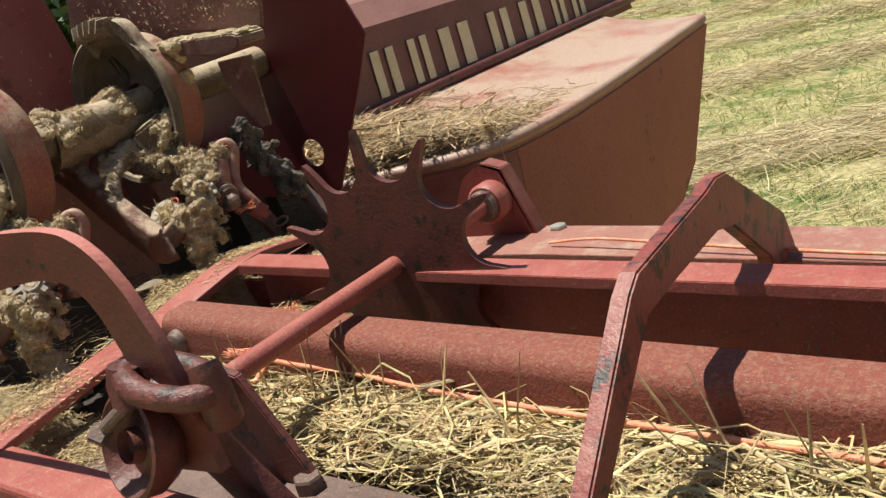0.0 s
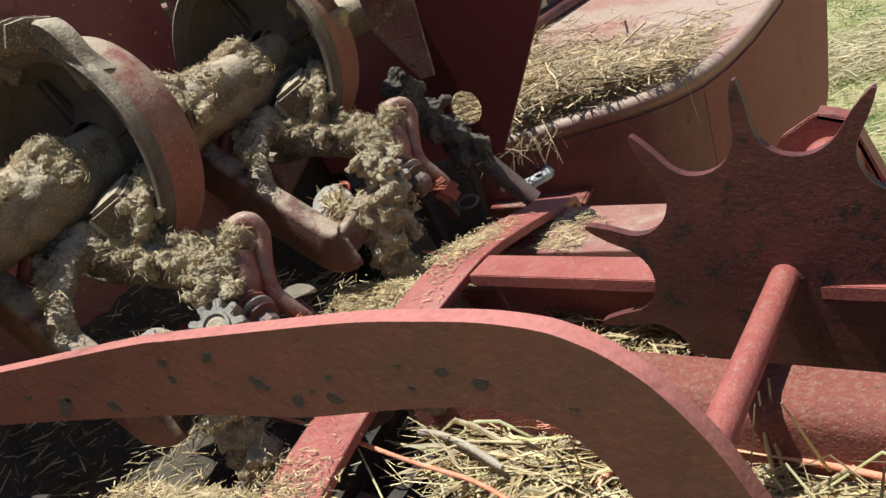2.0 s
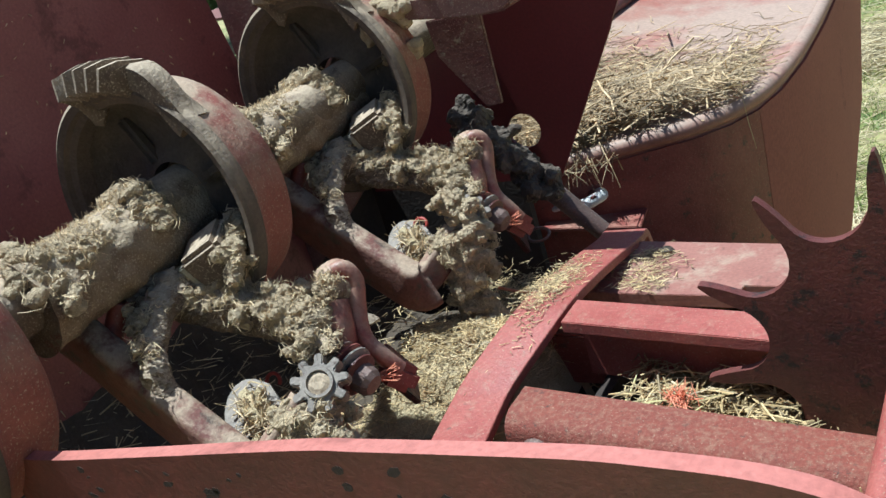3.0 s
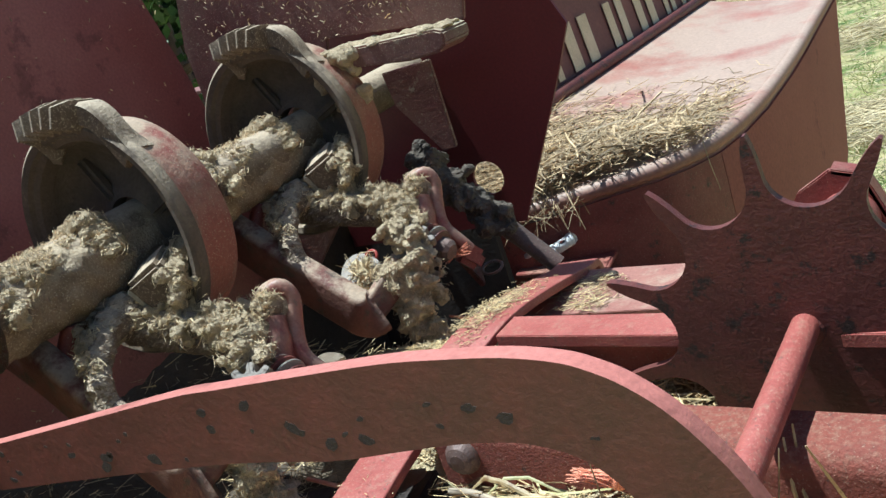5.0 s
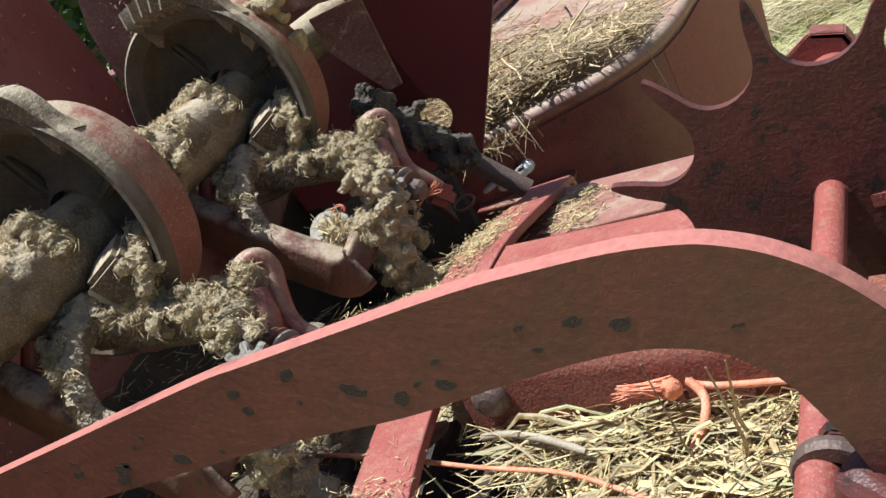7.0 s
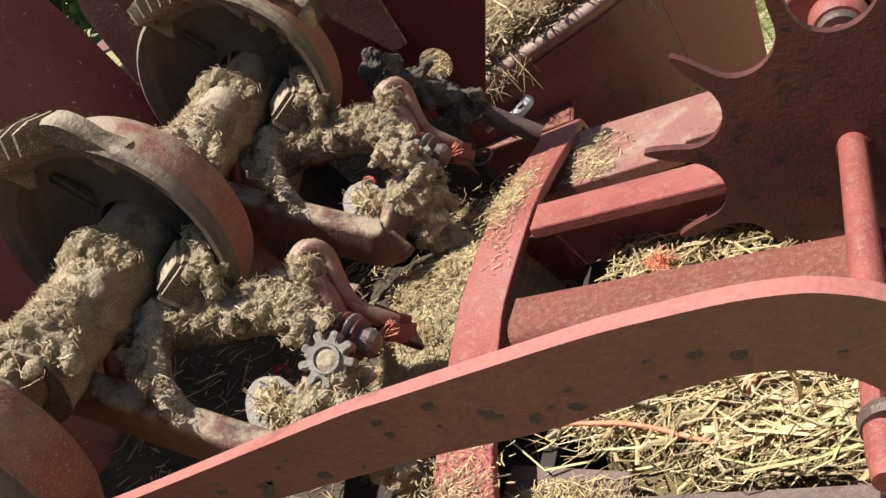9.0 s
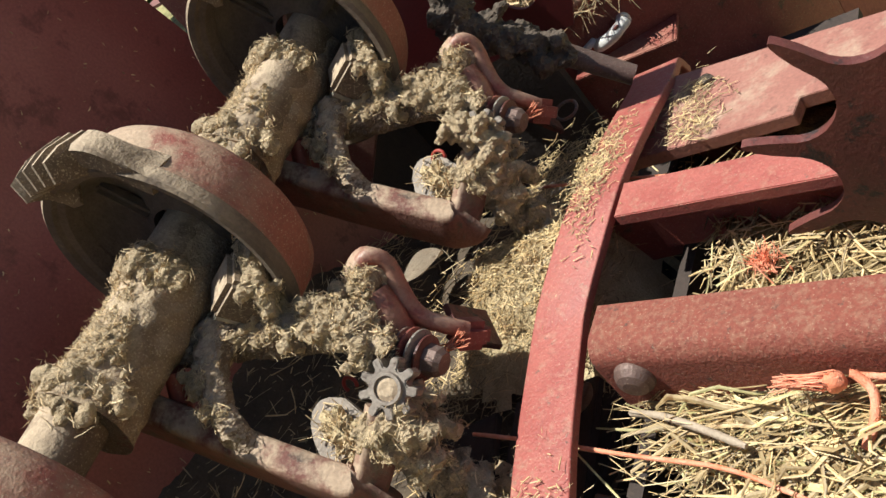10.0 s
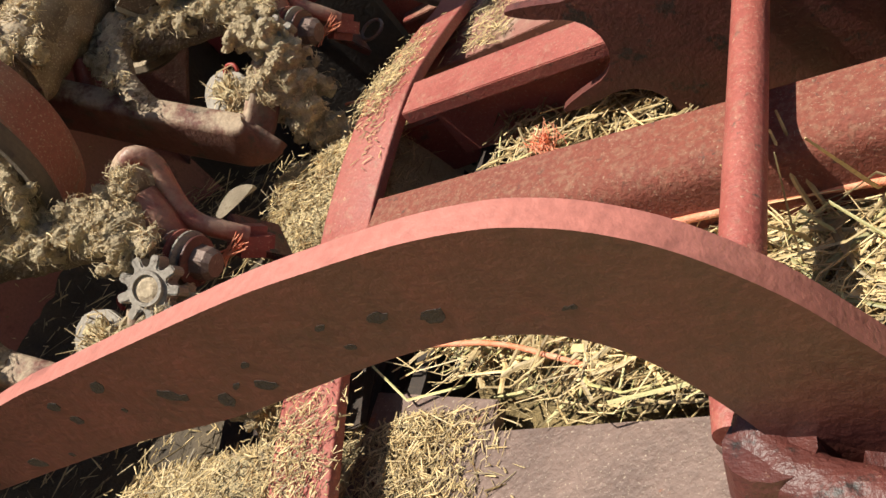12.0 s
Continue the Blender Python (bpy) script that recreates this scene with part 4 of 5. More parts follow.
    uu, vv = Vector((-0.878, -0.479, 0.0)), Vector((0.373, -0.684, -0.626))
    tp = Matrix(((uu.x, vv.x, nrm.x, -0.803), (uu.y, vv.y, nrm.y, 0.612), (uu.z, vv.z, nrm.z, 1.308), (0, 0, 0, 1)))
    bm = slab_bm([(0.0168, 0.014), (0.0170, -0.004), (0.014, -0.015), (0.0085, -0.0225), (0.0005, -0.0262), (-0.008, -0.0245), (-0.019, -0.018), (-0.028, 0.0), (-0.020, 0.020), (0.008, 0.021)], "z", -0.010, -0.004, 0.001)
    bm.transform(tp)
    kp("tongue", bm, NUT, "grey rounded steel tongue")
    bm = bmesh.new()
    mound = []
    scatter_lumps(bm, r, [tp @ Vector((-0.004, -0.010, -0.003)), tp @ Vector((-0.010, 0.002, -0.001)), tp @ Vector((-0.006, 0.014, -0.002))], 40, (0.005, 0.005, 0.002), (0.003, 0.006), mound)
    crumble(kp("chaff_mound", bm, CHAFF, "small heap of chaff"), 0.0024, 0.004, 0.003)
    # toothed twine nut on its hub
    out = []
    for i in range(9):
        for da, rr_ in ((-12.5, 0.0142), (-9, 0.0198), (-6, 0.0212), (6, 0.0212), (9, 0.0198), (12.5, 0.0142), (20, 0.0136)):
            a = radians(40 * i + da)
            out.append((rr_ * math.cos(a), rr_ * math.sin(a)))
    face = Matrix.Translation((-0.741, 0.633, 1.321)) @ Vector((0.40, -0.60, 0.69)).to_track_quat("Z", "Y").to_matrix().to_4x4()
    bm = slab_bm(out, "z", -0.010, 0.003, 0.0008)
    bm.transform(face)
    nut = kp("toothed_nut", bm, NUT, "dusty toothed steel nut")
    bm = lathe_bm([(0.0082, 0.0028), (0.0086, 0.0055), (0.0108, 0.0055), (0.0115, 0.0026)], 24, face)
    smooth(kp("nut_rim", bm, NUT, "", nut), 40).location = (0, 0, 0)
    bm = lathe_bm([(0, 0.0042), (0.005, 0.0045), (0.0082, 0.0034)], 20, face)
    kp("nut_cap", bm, CAST, "dirt-filled centre", nut).location = (0, 0, 0)
    # stack of twine discs beyond the nut
    face2 = Matrix.Translation((-0.747, 0.672, 1.305)) @ Vector((0.66, -0.12, -0.30)).to_track_quat("Z", "Y").to_matrix().to_4x4()
    for i, (rd, mt) in enumerate(((0.018, RUST), (0.0195, RED), (0.0195, NUT), (0.017, RED_RUST))):
        bm = lathe_bm([(0, 0.0024), (rd - 0.003, 0.0024), (rd, 0.0008), (rd, -0.0008), (rd - 0.003, -0.0024), (0, -0.0024)], 26, face2 @ pose(0, 0, -0.012 + 0.0062 * i))
        smooth(kp("twine_disc", bm, mt), 30)
    kp("disc_bolt", lathe_bm([(0, 0.023), (0.008, 0.022), (0.011, 0.018), (0.012, 0.009), (0, 0.008)], 9, face2), RUST, "rusty disc bolt")
    # arched arm with a dusty bolt, and its foot
    arch = fine([(-0.781, 0.706, 1.357), (-0.776, 0.711, 1.3635), (-0.770, 0.716, 1.3665), (-0.764, 0.719, 1.365), (-0.760, 0.720, 1.354), (-0.760, 0.713, 1.337), (-0.758, 0.706, 1.321), (-0.754, 0.704, 1.309), (-0.748, 0.706, 1.299), (-0.743, 0.709, 1.289), (-0.740, 0.712, 1.281)], 3)
    smooth(kp("bill_arm", sweep_bm(arch, 0.020, 0.013, (1, -0.45, 0.1), 0.005), ARM_WORN, "rubbed dusty red arched arm"), 50)
    bf = Matrix.Translation((-0.769, 0.706, 1.355)) @ Vector((0.35, -0.80, 0.30)).to_track_quat("Z", "Y").to_matrix().to_4x4()
    smooth(kp("arm_bolt", lathe_bm([(0, 0.0090), (0.0062, 0.0086), (0.0098, 0.006), (0.0108, 0.001), (0.0140, 0.0), (0.0140, -0.010), (0, -0.010)], 16, bf), CAST, "dusty bolt head"), 40)
    bm = bmesh.new()
    scatter_lumps(bm, r, [(-0.776, 0.702, 1.360), (-0.768, 0.706, 1.3665), (-0.764, 0.698, 1.358)], 34, (0.004, 0.004, 0.003), (0.0016, 0.0036), marks)
    crumble(kp("bolt_crust", bm, DIRT, "crumbs of dust on the bolt"), 0.0014, 0.002, 0.002)
    smooth(kp("arm_boss", pipe_bm([(-0.770, 0.702, 1.346), (-0.766, 0.694, 1.330), (-0.766, 0.690, 1.312)], [0.0125, 0.0135, 0.013], 16, 1.0, 0.0015, 70), ARM_WORN, "dusty boss below the bolt"), 60)
    # red block and square plate at the arm's foot
    blk = Matrix.Translation((-0.742, 0.714, 1.274)) @ Vector((0.35, 0.55, -0.75)).to_track_quat("Z", "Y").to_matrix().to_4x4()
    smooth(kp("foot_block", box_bm(0.024, 0.022, 0.030, blk, 0.006), RED, "dark red foot of the arm"), 50)
    kp("wear_plate", box_bm(0.006, 0.036, 0.046, Matrix.Translation((-0.760, 0.736, 1.258)) @ pose(0, 0, 0, 28, -14, 24), 0.001), RED_RUST, "red wear plate")
    # frayed end of twine at the arm
    tw = Straws(3)
    for i in range(16):
        tw.add(lp(-0.742 + tw.r.gauss(0, 0.002), 0.696 + tw.r.gauss(0, 0.002), 1.284 + tw.r.gauss(0, 0.002)), (1.0 + tw.r.gauss(0, 0.25), 0.3 + tw.r.gauss(0, 0.25), 0.35 + tw.r.gauss(0, 0.25)), tw.r.uniform(0.022, 0.034), 0.0012, 0.3)
    tuft = tw.make("twine_end", TWINE)
    tuft.parent = k
    tuft["kind"] = "stuff"
    # fibres and stalks stuck in the crust
    ss = Straws(8)
    fuzz(ss, marks, 16000, o, (0.003, 0.011), (0.0003, 0.0009))
    fuzz(ss, mound, 260, o, (0.007, 0.022), (0.0006, 0.0014))
    stalk = ss.make("stuck_stalk", STRAW_GREY)
    stalk.parent = k
    stalk["kind"] = "stuff"
    # small red pin standing in the frame
    smooth(kp("pin", pipe_bm([(-0.915, 0.596, 1.348), (-0.900, 0.622, 1.392)], 0.008, 12), RED))
    k.matrix_world = m
    return k


knotter = knotter_at(Matrix.Translation((-0.762, 0.703, 1.372)))
copy_thing(knotter, Matrix.Translation((-0.771, 0.948, 1.382)))
knotter_at(Matrix.Translation((-0.755, 0.458, 1.364)), False)
# thick clump of chaff over the far knotter's nut
bm = bmesh.new()
clump_marks = []
clump_r = random.Random(77)
scatter_lumps(bm, clump_r, [(-0.764, 0.872, 1.346), (-0.750, 0.876, 1.340), (-0.742, 0.872, 1.326), (-0.746, 0.868, 1.308)], 90, (0.006, 0.006, 0.005), (0.004, 0.009), clump_marks)
clump = tagged(part("chaff_clump", bm, DIRT), "thick clump of tan chaff burying the far nut", "chaff")
crumble(clump, 0.0018, 0.006, 0.0050)
shaft = thing("knotter_shaft", "dusty round shaft carrying the knotters", "shaft", at=(-0.906, 0.7, 1.436))
smooth(part("shaft_bar", pipe_bm([(0, y - 0.7, 0.004 * (y - 0.7) / 0.1) for y in (0.2, 0.5, 0.8, 1.05, 1.2)], 0.024, 24), CAST, shaft))
for cy in (0.487, 0.745, 0.99):
    smooth(part("collar", lathe_bm([(0.024, 0.012), (0.030, 0.012), (0.032, 0.009), (0.032, -0.009), (0.030, -0.012), (0.024, -0.012)], 28, pose(0, cy - 0.7, 0.004 * (cy - 0.7) / 0.1, 90)), CAST, shaft), 40)

# ---- sheet metal round the knotters ----
wall = thing("red_side_sheet", "tall dark red sheet-metal wall behind the knotters", "sheet metal", at=(-1.1, 0.6, 1.2))
part("sheet", slab_bm([(-0.7, -0.4), (-0.7, 0.40), (0.25, 0.475), (0.384, 0.475), (0.392, 0.45), (0.412, 0.36), (0.43, 0.25), (0.43, -0.4)], "x", -0.006, 0.0, 0.001), WALL_RED, wall)
guard = thing("knotter_guard", "dusty dark red guard sheet with a chaff-covered folded ledge", "guard", at=(-0.9, 1.02, 1.5))
part("guard_sheet", slab_bm([(-0.20, -0.3), (-0.195, 0.07), (-0.168, 0.150), (-0.150, 0.168), (-0.08, 0.195), (0.215, 0.175), (0.208, 0.055), (0.192, 0.006), (0.02, 0.03), (0.0, -0.02), (-0.03, -0.15)], "y", 0.0, 0.005, 0.001), GUARD_RED, guard)
part("ledge", slab_bm([(0.046, 0.018), (0.186, 0.008), (0.195, 0.004), (0.195, -0.008), (0.184, -0.014), (0.150, -0.014), (0.048, 0.000)], "y", -0.050, 0.0, 0.002), GUARD_RED, guard)
part("lower_plate", slab_bm([(0.036, -0.026), (0.103, -0.026), (0.101, -0.126), (0.083, -0.128), (0.040, -0.066)], "y", 0.05, 0.056, 0.001), GUARD_RED, guard)
bm = bmesh.new()
r = random.Random(9)
for i in range(60):
    u = r.uniform(0, 1)
    add_lump(bm, (0.050 + 0.138 * u, -0.028 + r.gauss(0, 0.011), 0.0175 - 0.010 * u), (r.uniform(0.005, 0.011), 0.008, r.uniform(0.0018, 0.0038)), 0.5, 110, 2, i)
for i in range(26):
    add_lump(bm, (0.062 + r.gauss(0, 0.012), -0.046 + r.gauss(0, 0.006), 0.012 - 0.05 * r.random() ** 1.4), (r.uniform(0.004, 0.009), 0.009, r.uniform(0.006, 0.012)), 0.5, 110, 2, i + 50)
crumble(part("chaff_crust", bm, DIRT, guard, "crust of pale chaff"), 0.0016, 0.0025, 0.003)

dark = thing("divider_sheet", "red divider sheet with a round hole, deepened for shade", "sheet metal", at=(-0.8, 1.19, 1.3))
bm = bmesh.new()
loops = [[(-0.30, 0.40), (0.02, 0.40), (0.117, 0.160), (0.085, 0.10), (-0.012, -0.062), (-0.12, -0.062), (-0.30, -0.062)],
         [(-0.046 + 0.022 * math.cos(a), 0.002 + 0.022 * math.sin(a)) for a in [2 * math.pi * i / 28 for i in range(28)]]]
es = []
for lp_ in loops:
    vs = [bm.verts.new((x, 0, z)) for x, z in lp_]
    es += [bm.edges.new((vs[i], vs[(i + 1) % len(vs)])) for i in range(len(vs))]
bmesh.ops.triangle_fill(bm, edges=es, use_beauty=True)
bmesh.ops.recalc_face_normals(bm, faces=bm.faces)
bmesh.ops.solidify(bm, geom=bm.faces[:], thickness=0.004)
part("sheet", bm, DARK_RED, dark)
rod = thing("needle_rod", "dusty round iron rod leaning behind the knotters", "rod", at=(-0.75, 1.03, 1.28))
smooth(part("rod_bar", pipe_bm([(-0.03, 0.022, 0.03), (-0.008, 0.028, -0.008), (0.036, 0.032, -0.058)], [0.011, 0.011, 0.010], 16, 1, 0.001), RUST, rod, "bare dusty rod"))
bm = bmesh.new()
for i in range(70):
    u = rr.random()
    add_lump(bm, (-0.085 + 0.082 * u + rr.gauss(0, 0.007), 0.01 + rr.gauss(0, 0.008), 0.098 - 0.095 * u + rr.gauss(0, 0.006)), (rr.uniform(0.006, 0.013), rr.uniform(0.006, 0.012), rr.uniform(0.006, 0.013)), 0.5, 110, 2, i)
crumble(part("dust_mass", bm, DARK_IRON, rod, "dark dusty caked linkage"), 0.0026, 0.008, 0.005)

# ---- hood with a rounded front ----
hood = thing("feeder_hood", "faded red sheet-metal feeder hood with a rounded front, topped with chaff", "hood", at=(-0.8, 1.9, 1.2))
HI = Matrix.Translation((0.8, -1.9, -1.2))
edge = [(-0.93, 1.235), (-0.90, 1.245), (-0.86, 1.258), (-0.80, 1.290), (-0.75, 1.320), (-0.70, 1.350), (-0.665, 1.385), (-0.640, 1.43), (-0.624, 1.50), (-0.615, 1.62), (-0.616, 1.80), (-0.622, 1.95), (-0.636, 2.2), (-0.650, 2.46)]


def fold_x(y):
    return -1.005 + 0.055 * (y - 1.3)


bm = bmesh.new()
rows = []
for x, y in edge:
    z = 1.238 + 0.018 * (y - 1.4)
    fx = min(fold_x(y), x - 0.02)
    low_y = y if y < 1.9 else 1.9 + (y - 1.9) * 0.45
    ring_ = [(x, low_y - 0.12 * min(1, max(0, (y - 1.5))), z - 0.42 - 0.06 * min(1, max(0, 1.9 - y))), (x, low_y, z - 0.36) if y > 2.3 else (x, y, z - 0.3), (x + 0.004, y, z - 0.025), (x + 0.003, y - 0.002, z - 0.010), (x - 0.006, y, z - 0.001), (x - 0.014, y, z)]
    ring_ += [(fx + (x - 0.014 - fx) * (1 - k / 4), y + 0.03 * k / 4, z + 0.045 * (k / 4) ** 2) for k in range(1, 5)]
    rows.append([bm.verts.new(p) for p in ring_])
SKIRT = 7                                   # the front skirt keeps its red, the rest is faded


def hood_part(name, first, last, lo, hi, mat, label):
    h = bmesh.new()
    vv = [[h.verts.new(v.co) for v in row[lo:hi + 1]] for row in rows[first:last + 1]]
    for a, b in zip(vv, vv[1:]):
        for i in range(len(a) - 1):
            h.faces.new((a[i], a[i + 1], b[i + 1], b[i]))
    bmesh.ops.recalc_face_normals(h, faces=h.faces)
    bmesh.ops.solidify(h, geom=h.faces[:], thickness=0.004)
    h.transform(HI)
    return smooth(part(name, h, mat, hood, label), 38)


hood_part("hood_top", 0, len(rows) - 1, 2, len(rows[0]) - 1, HOOD_RED, "faded dusty pink-red top with a rolled edge")
hood_part("front_skirt", 0, SKIRT, 0, 2, RED, "deeper red curved front skirt")
hood_part("side_skirt", SKIRT, len(rows) - 1, 0, 2, SKIRT_RED, "sun-faded tan-red side skirt")
bm.free()
lip = pipe_bm(fine([(x - 0.002, y - 0.003, 1.238 + 0.018 * (y - 1.4) - 0.010) for x, y in edge], 2), 0.0115, 12)
lip.transform(HI)
smooth(part("rolled_lip", lip, HOOD_RED, hood, "rounded faded red lip"), 60)
hinge = pipe_bm([(fold_x(y) + 0.004, y, 1.290 + 0.018 * (y - 1.4)) for y in (1.22, 1.6, 2.0, 2.7)], 0.012, 14, 1, 0.0015)
hinge.transform(HI)
smooth(part("hinge_roll", hinge, RED_RUST, hood, "dark rusty hinge roll"), 60)
# upright letter panel
bm = bmesh.new()
lo = [bm.verts.new((fold_x(y) - 0.002, y, 1.262 + 0.018 * (y - 1.4))) for y in (1.2, 1.9, 2.7)]
mi = [bm.verts.new((fold_x(y) - 0.03, y, 1.45 + 0.0 * (y - 1.4))) for y in (1.2, 1.9, 2.7)]
hi = [bm.verts.new((fold_x(y) - 0.09, y, 1.50)) for y in (1.2, 1.9, 2.7)]
bk = [bm.verts.new((fold_x(y) - 0.35, y, 1.52)) for y in (1.2, 1.9, 2.7)]
for A, B in ((lo, mi), (mi, hi), (hi, bk)):
    for i in range(2):
        bm.faces.new((A[i], A[i + 1], B[i + 1], B[i]))
bmesh.ops.recalc_face_normals(bm, faces=bm.faces)
bmesh.ops.solidify(bm, geom=bm.faces[:], thickness=0.004)
bm.transform(HI)
panel = part("upper_panel", bm, PANEL_RED, hood, "faded red upper panel with cream decal bars, dulled for shade")
# decal: plain slanted bars in place of the maker's lettering
for i, (y0, w) in enumerate(((1.57, 0.085), (1.69, 0.075), (1.80, 0.13), (1.99, 0.10), (2.13, 0.11), (2.28, 0.07), (2.38, 0.07))):
    for j in range(2):
        ya, yb = y0 + j * w * 0.55, y0 + j * w * 0.55 + w * 0.3
        def on(y, z):
            return (fold_x(y) - 0.002 - 0.028 * (z - 1.262) / 0.188 + 0.004, y, z)
        bm = bmesh.new()
        q = [on(ya, 1.312), on(yb, 1.312), on(yb + 0.012, 1.402), on(ya + 0.012, 1.402)]
        bm.faces.new([bm.verts.new(p) for p in q])
        ex = bmesh.ops.extrude_face_region(bm, geom=bm.faces[:])
        for v in [g for g in ex["geom"] if isinstance(g, bmesh.types.BMVert)]:
            v.co.x += 0.0012
        bmesh.ops.recalc_face_normals(bm, faces=bm.faces)
        bm.transform(HI @ Matrix.Translation((0, 0, 0)))
        part("decal_bar", bm, CREAM, panel, "worn cream decal bar")

# chaff on the hood
ch = Straws(41)


def on_hood(r):
    y = 1.265 + abs(r.gauss(0, 0.19))
    if r.random() < max(0, (y - 1.58) * 4):
        return None
    x0, x1 = fold_x(y), min(-0.645, -0.86 + 1.55 * (y - 1.26))
    x = r.uniform(x0, x1)
    heap = 0.036 * math.exp(-((y - 1.36) / 0.12) ** 2)
    k = 1 - (x - x0) / max(0.05, x1 - x0)
    return (x, y, 1.241 + 0.018 * (y - 1.4) + 0.045 * k * k + r.uniform(0, heap + 0.003))


strew(ch, 6000, on_hood, (0.015, 0.09), (0.0007, 0.0020), 0.20, 0.35, 3)
strew(ch, 420, on_hood, (0.05, 0.17), (0.0022, 0.0042), 0.16, 0.12, 3)
for _ in range(110):
    ch.add((-0.86 + ch.r.gauss(0, 0.04), 1.265 + ch.r.gauss(0, 0.012), 1.225), (ch.r.gauss(0, 0.6), -0.4, -0.6 + ch.r.gauss(0, 0.4)), ch.r.uniform(0.02, 0.09), 0.0012, 0.5)
ch.add((-0.775, 1.318, 1.185), (0.2, 0.05, -1), 0.11, 0.0014, 0.3)
ch.add((-0.64, 1.40, 1.21), (0.1, 0.0, -1), 0.08, 0.0012, 0.3)
tagged(ch.make("hood_chaff", HOOD_STRAW), "grey weathered straw heaped on the hood", "straw", kind="stuff")

# white-painted knob pieces and shelf in the corner behind the strap
knob = thing("white_spool", "chipped white-painted spool in a red tray", "spool", at=(-0.825, 1.265, 1.165))
for sx, sy, rad_ in ((-0.002, 0.002, 0.0165), (-0.036, -0.006, 0.0095)):
    ring = [(sx + 1.35 * rad_ * math.cos(a), sy + 0.9 * rad_ * math.sin(a), 0.004 + 0.4 * rad_ * math.cos(a)) for a in [2 * math.pi * q / 20 for q in range(21)]]
    smooth(part("spool", pipe_bm(ring, rad_ * 0.50, 10, 1, 0.0012, 90), WHITE, knob), 60)
part("streak", box_bm(0.008, 0.034, 0.004, pose(0.008, 0.0, 0.014, 0, -15, 30), 0.001), FLAKED, knob, "red streak across the white")
part("tray", box_bm(0.13, 0.10, 0.006, pose(0, 0.02, -0.024, 0, 6, 10), 0.001), RED, knob)
part("tray_lip", box_bm(0.10, 0.006, 0.018, pose(-0.005, 0.055, 0.03, 10, 4, 12), 0.001), RED, knob)

fl = Straws(71)
for _ in range(420):
    y, z = fl.r.uniform(0.35, 1.02), fl.r.uniform(1.25, 1.66)
    fl.add((-1.0985, y, z), (0.15, fl.r.gauss(0, 1), fl.r.gauss(0, 1)), fl.r.uniform(0.0012, 0.005), fl.r.uniform(0.0006, 0.0015), 0.3)
for _ in range(520):
    x, z = fl.r.uniform(-1.06, -0.70), 1.53 + 0.16 * fl.r.random() ** 1.3
    fl.add((x, 1.0185, z), (fl.r.gauss(0, 1), -0.15, fl.r.gauss(0, 1)), fl.r.uniform(0.0012, 0.006), fl.r.uniform(0.0006, 0.0018), 0.3)
tagged(fl.make("dust_fleck", STRAW_GREY), "pale flecks of chaff clinging to the red sheets", "chaff", kind="stuff")

# ---- chaff pile between knotter and strap ----
def pile_ridge(x):
    """Height of the heap across: steep towards the strap, trailing off under the knotters."""
    if x > -0.70:
        return max(0.0, 1 - ((x + 0.70) / 0.04) ** 2)
    return 1.0 + 0.10 * (x + 0.70) / 0.10 if x > -0.80 else 0.90 * math.exp(-((x + 0.80) / 0.05) ** 2)


def pile_where(y):
    return min(1, math.exp(-((y - 0.825) / 0.078) ** 2) + 0.15 * math.exp(-((y - 1.02) / 0.06) ** 2) + 0.95 * math.exp(-((y - 0.545) / 0.055) ** 2))


bm = bmesh.new()
NXp, NYp = 46, 60
pv = []
for i in range(NXp + 1):
    row = []
    for j in range(NYp + 1):
        x, y = -0.92 + 0.30 * i / NXp, 0.36 + 0.70 * j / NYp
        ridge = pile_ridge(x)
        where = pile_where(y)
        z = 1.150 + 0.096 * ridge * min(1, where) + 0.008 * noise.noise(Vector((x, y, 0)) * 45)
        row.append(bm.verts.new((x, y, z)))
    pv.append(row)
for i in range(NXp):
    for j in range(NYp):
        if max(pv[i][j].co.z, pv[i + 1][j + 1].co.z) > 1.172:
            bm.faces.new((pv[i][j], pv[i + 1][j], pv[i + 1][j + 1], pv[i][j + 1]))
bmesh.ops.delete(bm, geom=[v for v in bm.verts if not v.link_faces], context="VERTS")
pile = smooth(tagged(part("chaff_pile", bm, CHAFF), "heap of fine yellow chaff beside the strap", "chaff", kind="stuff"), 80)
cp = Straws(51)


def on_pile(r):
    x = r.uniform(-0.88, -0.672)
    y = r.choice((r.gauss(0.825, 0.055), r.gauss(0.825, 0.055), r.gauss(1.02, 0.04), r.gauss(0.545, 0.045)))
    ridge = pile_ridge(x)
    where = pile_where(y)
    return (x, y, 1.153 + 0.096 * ridge * min(1, where) + r.uniform(0, 0.006))


def on_plate(r):
    x, y = r.gauss(-0.612, 0.026), r.uniform(0.42, 0.60)
    return (x, y, 1.193 + r.uniform(0, 0.010) * math.exp(-((x + 0.61) / 0.03) ** 2))


def on_strap(r):
    """Chaff lying on the strap near its joint and near end."""
    if r.random() < 0.5:
        y = r.gauss(0.548, 0.028)
        return (r.gauss(-0.660 + 0.25 * (0.56 - y), 0.018), y, 1.2365 + r.uniform(0, 0.004))
    y = r.gauss(0.880, 0.034)
    z = 1.2595 - 0.16 * max(0, y - 0.865) - 0.22 * max(0, 0.83 - y)
    return (r.gauss(-0.683, 0.011), y, z + 0.0035 + r.uniform(0, 0.002))


strew(cp, 9500, on_pile, (0.005, 0.028), (0.0004, 0.0012), 0.25, 0.35)
strew(cp, 2400, on_strap, (0.002, 0.011), (0.0004, 0.0011), 0.06, 0.2)
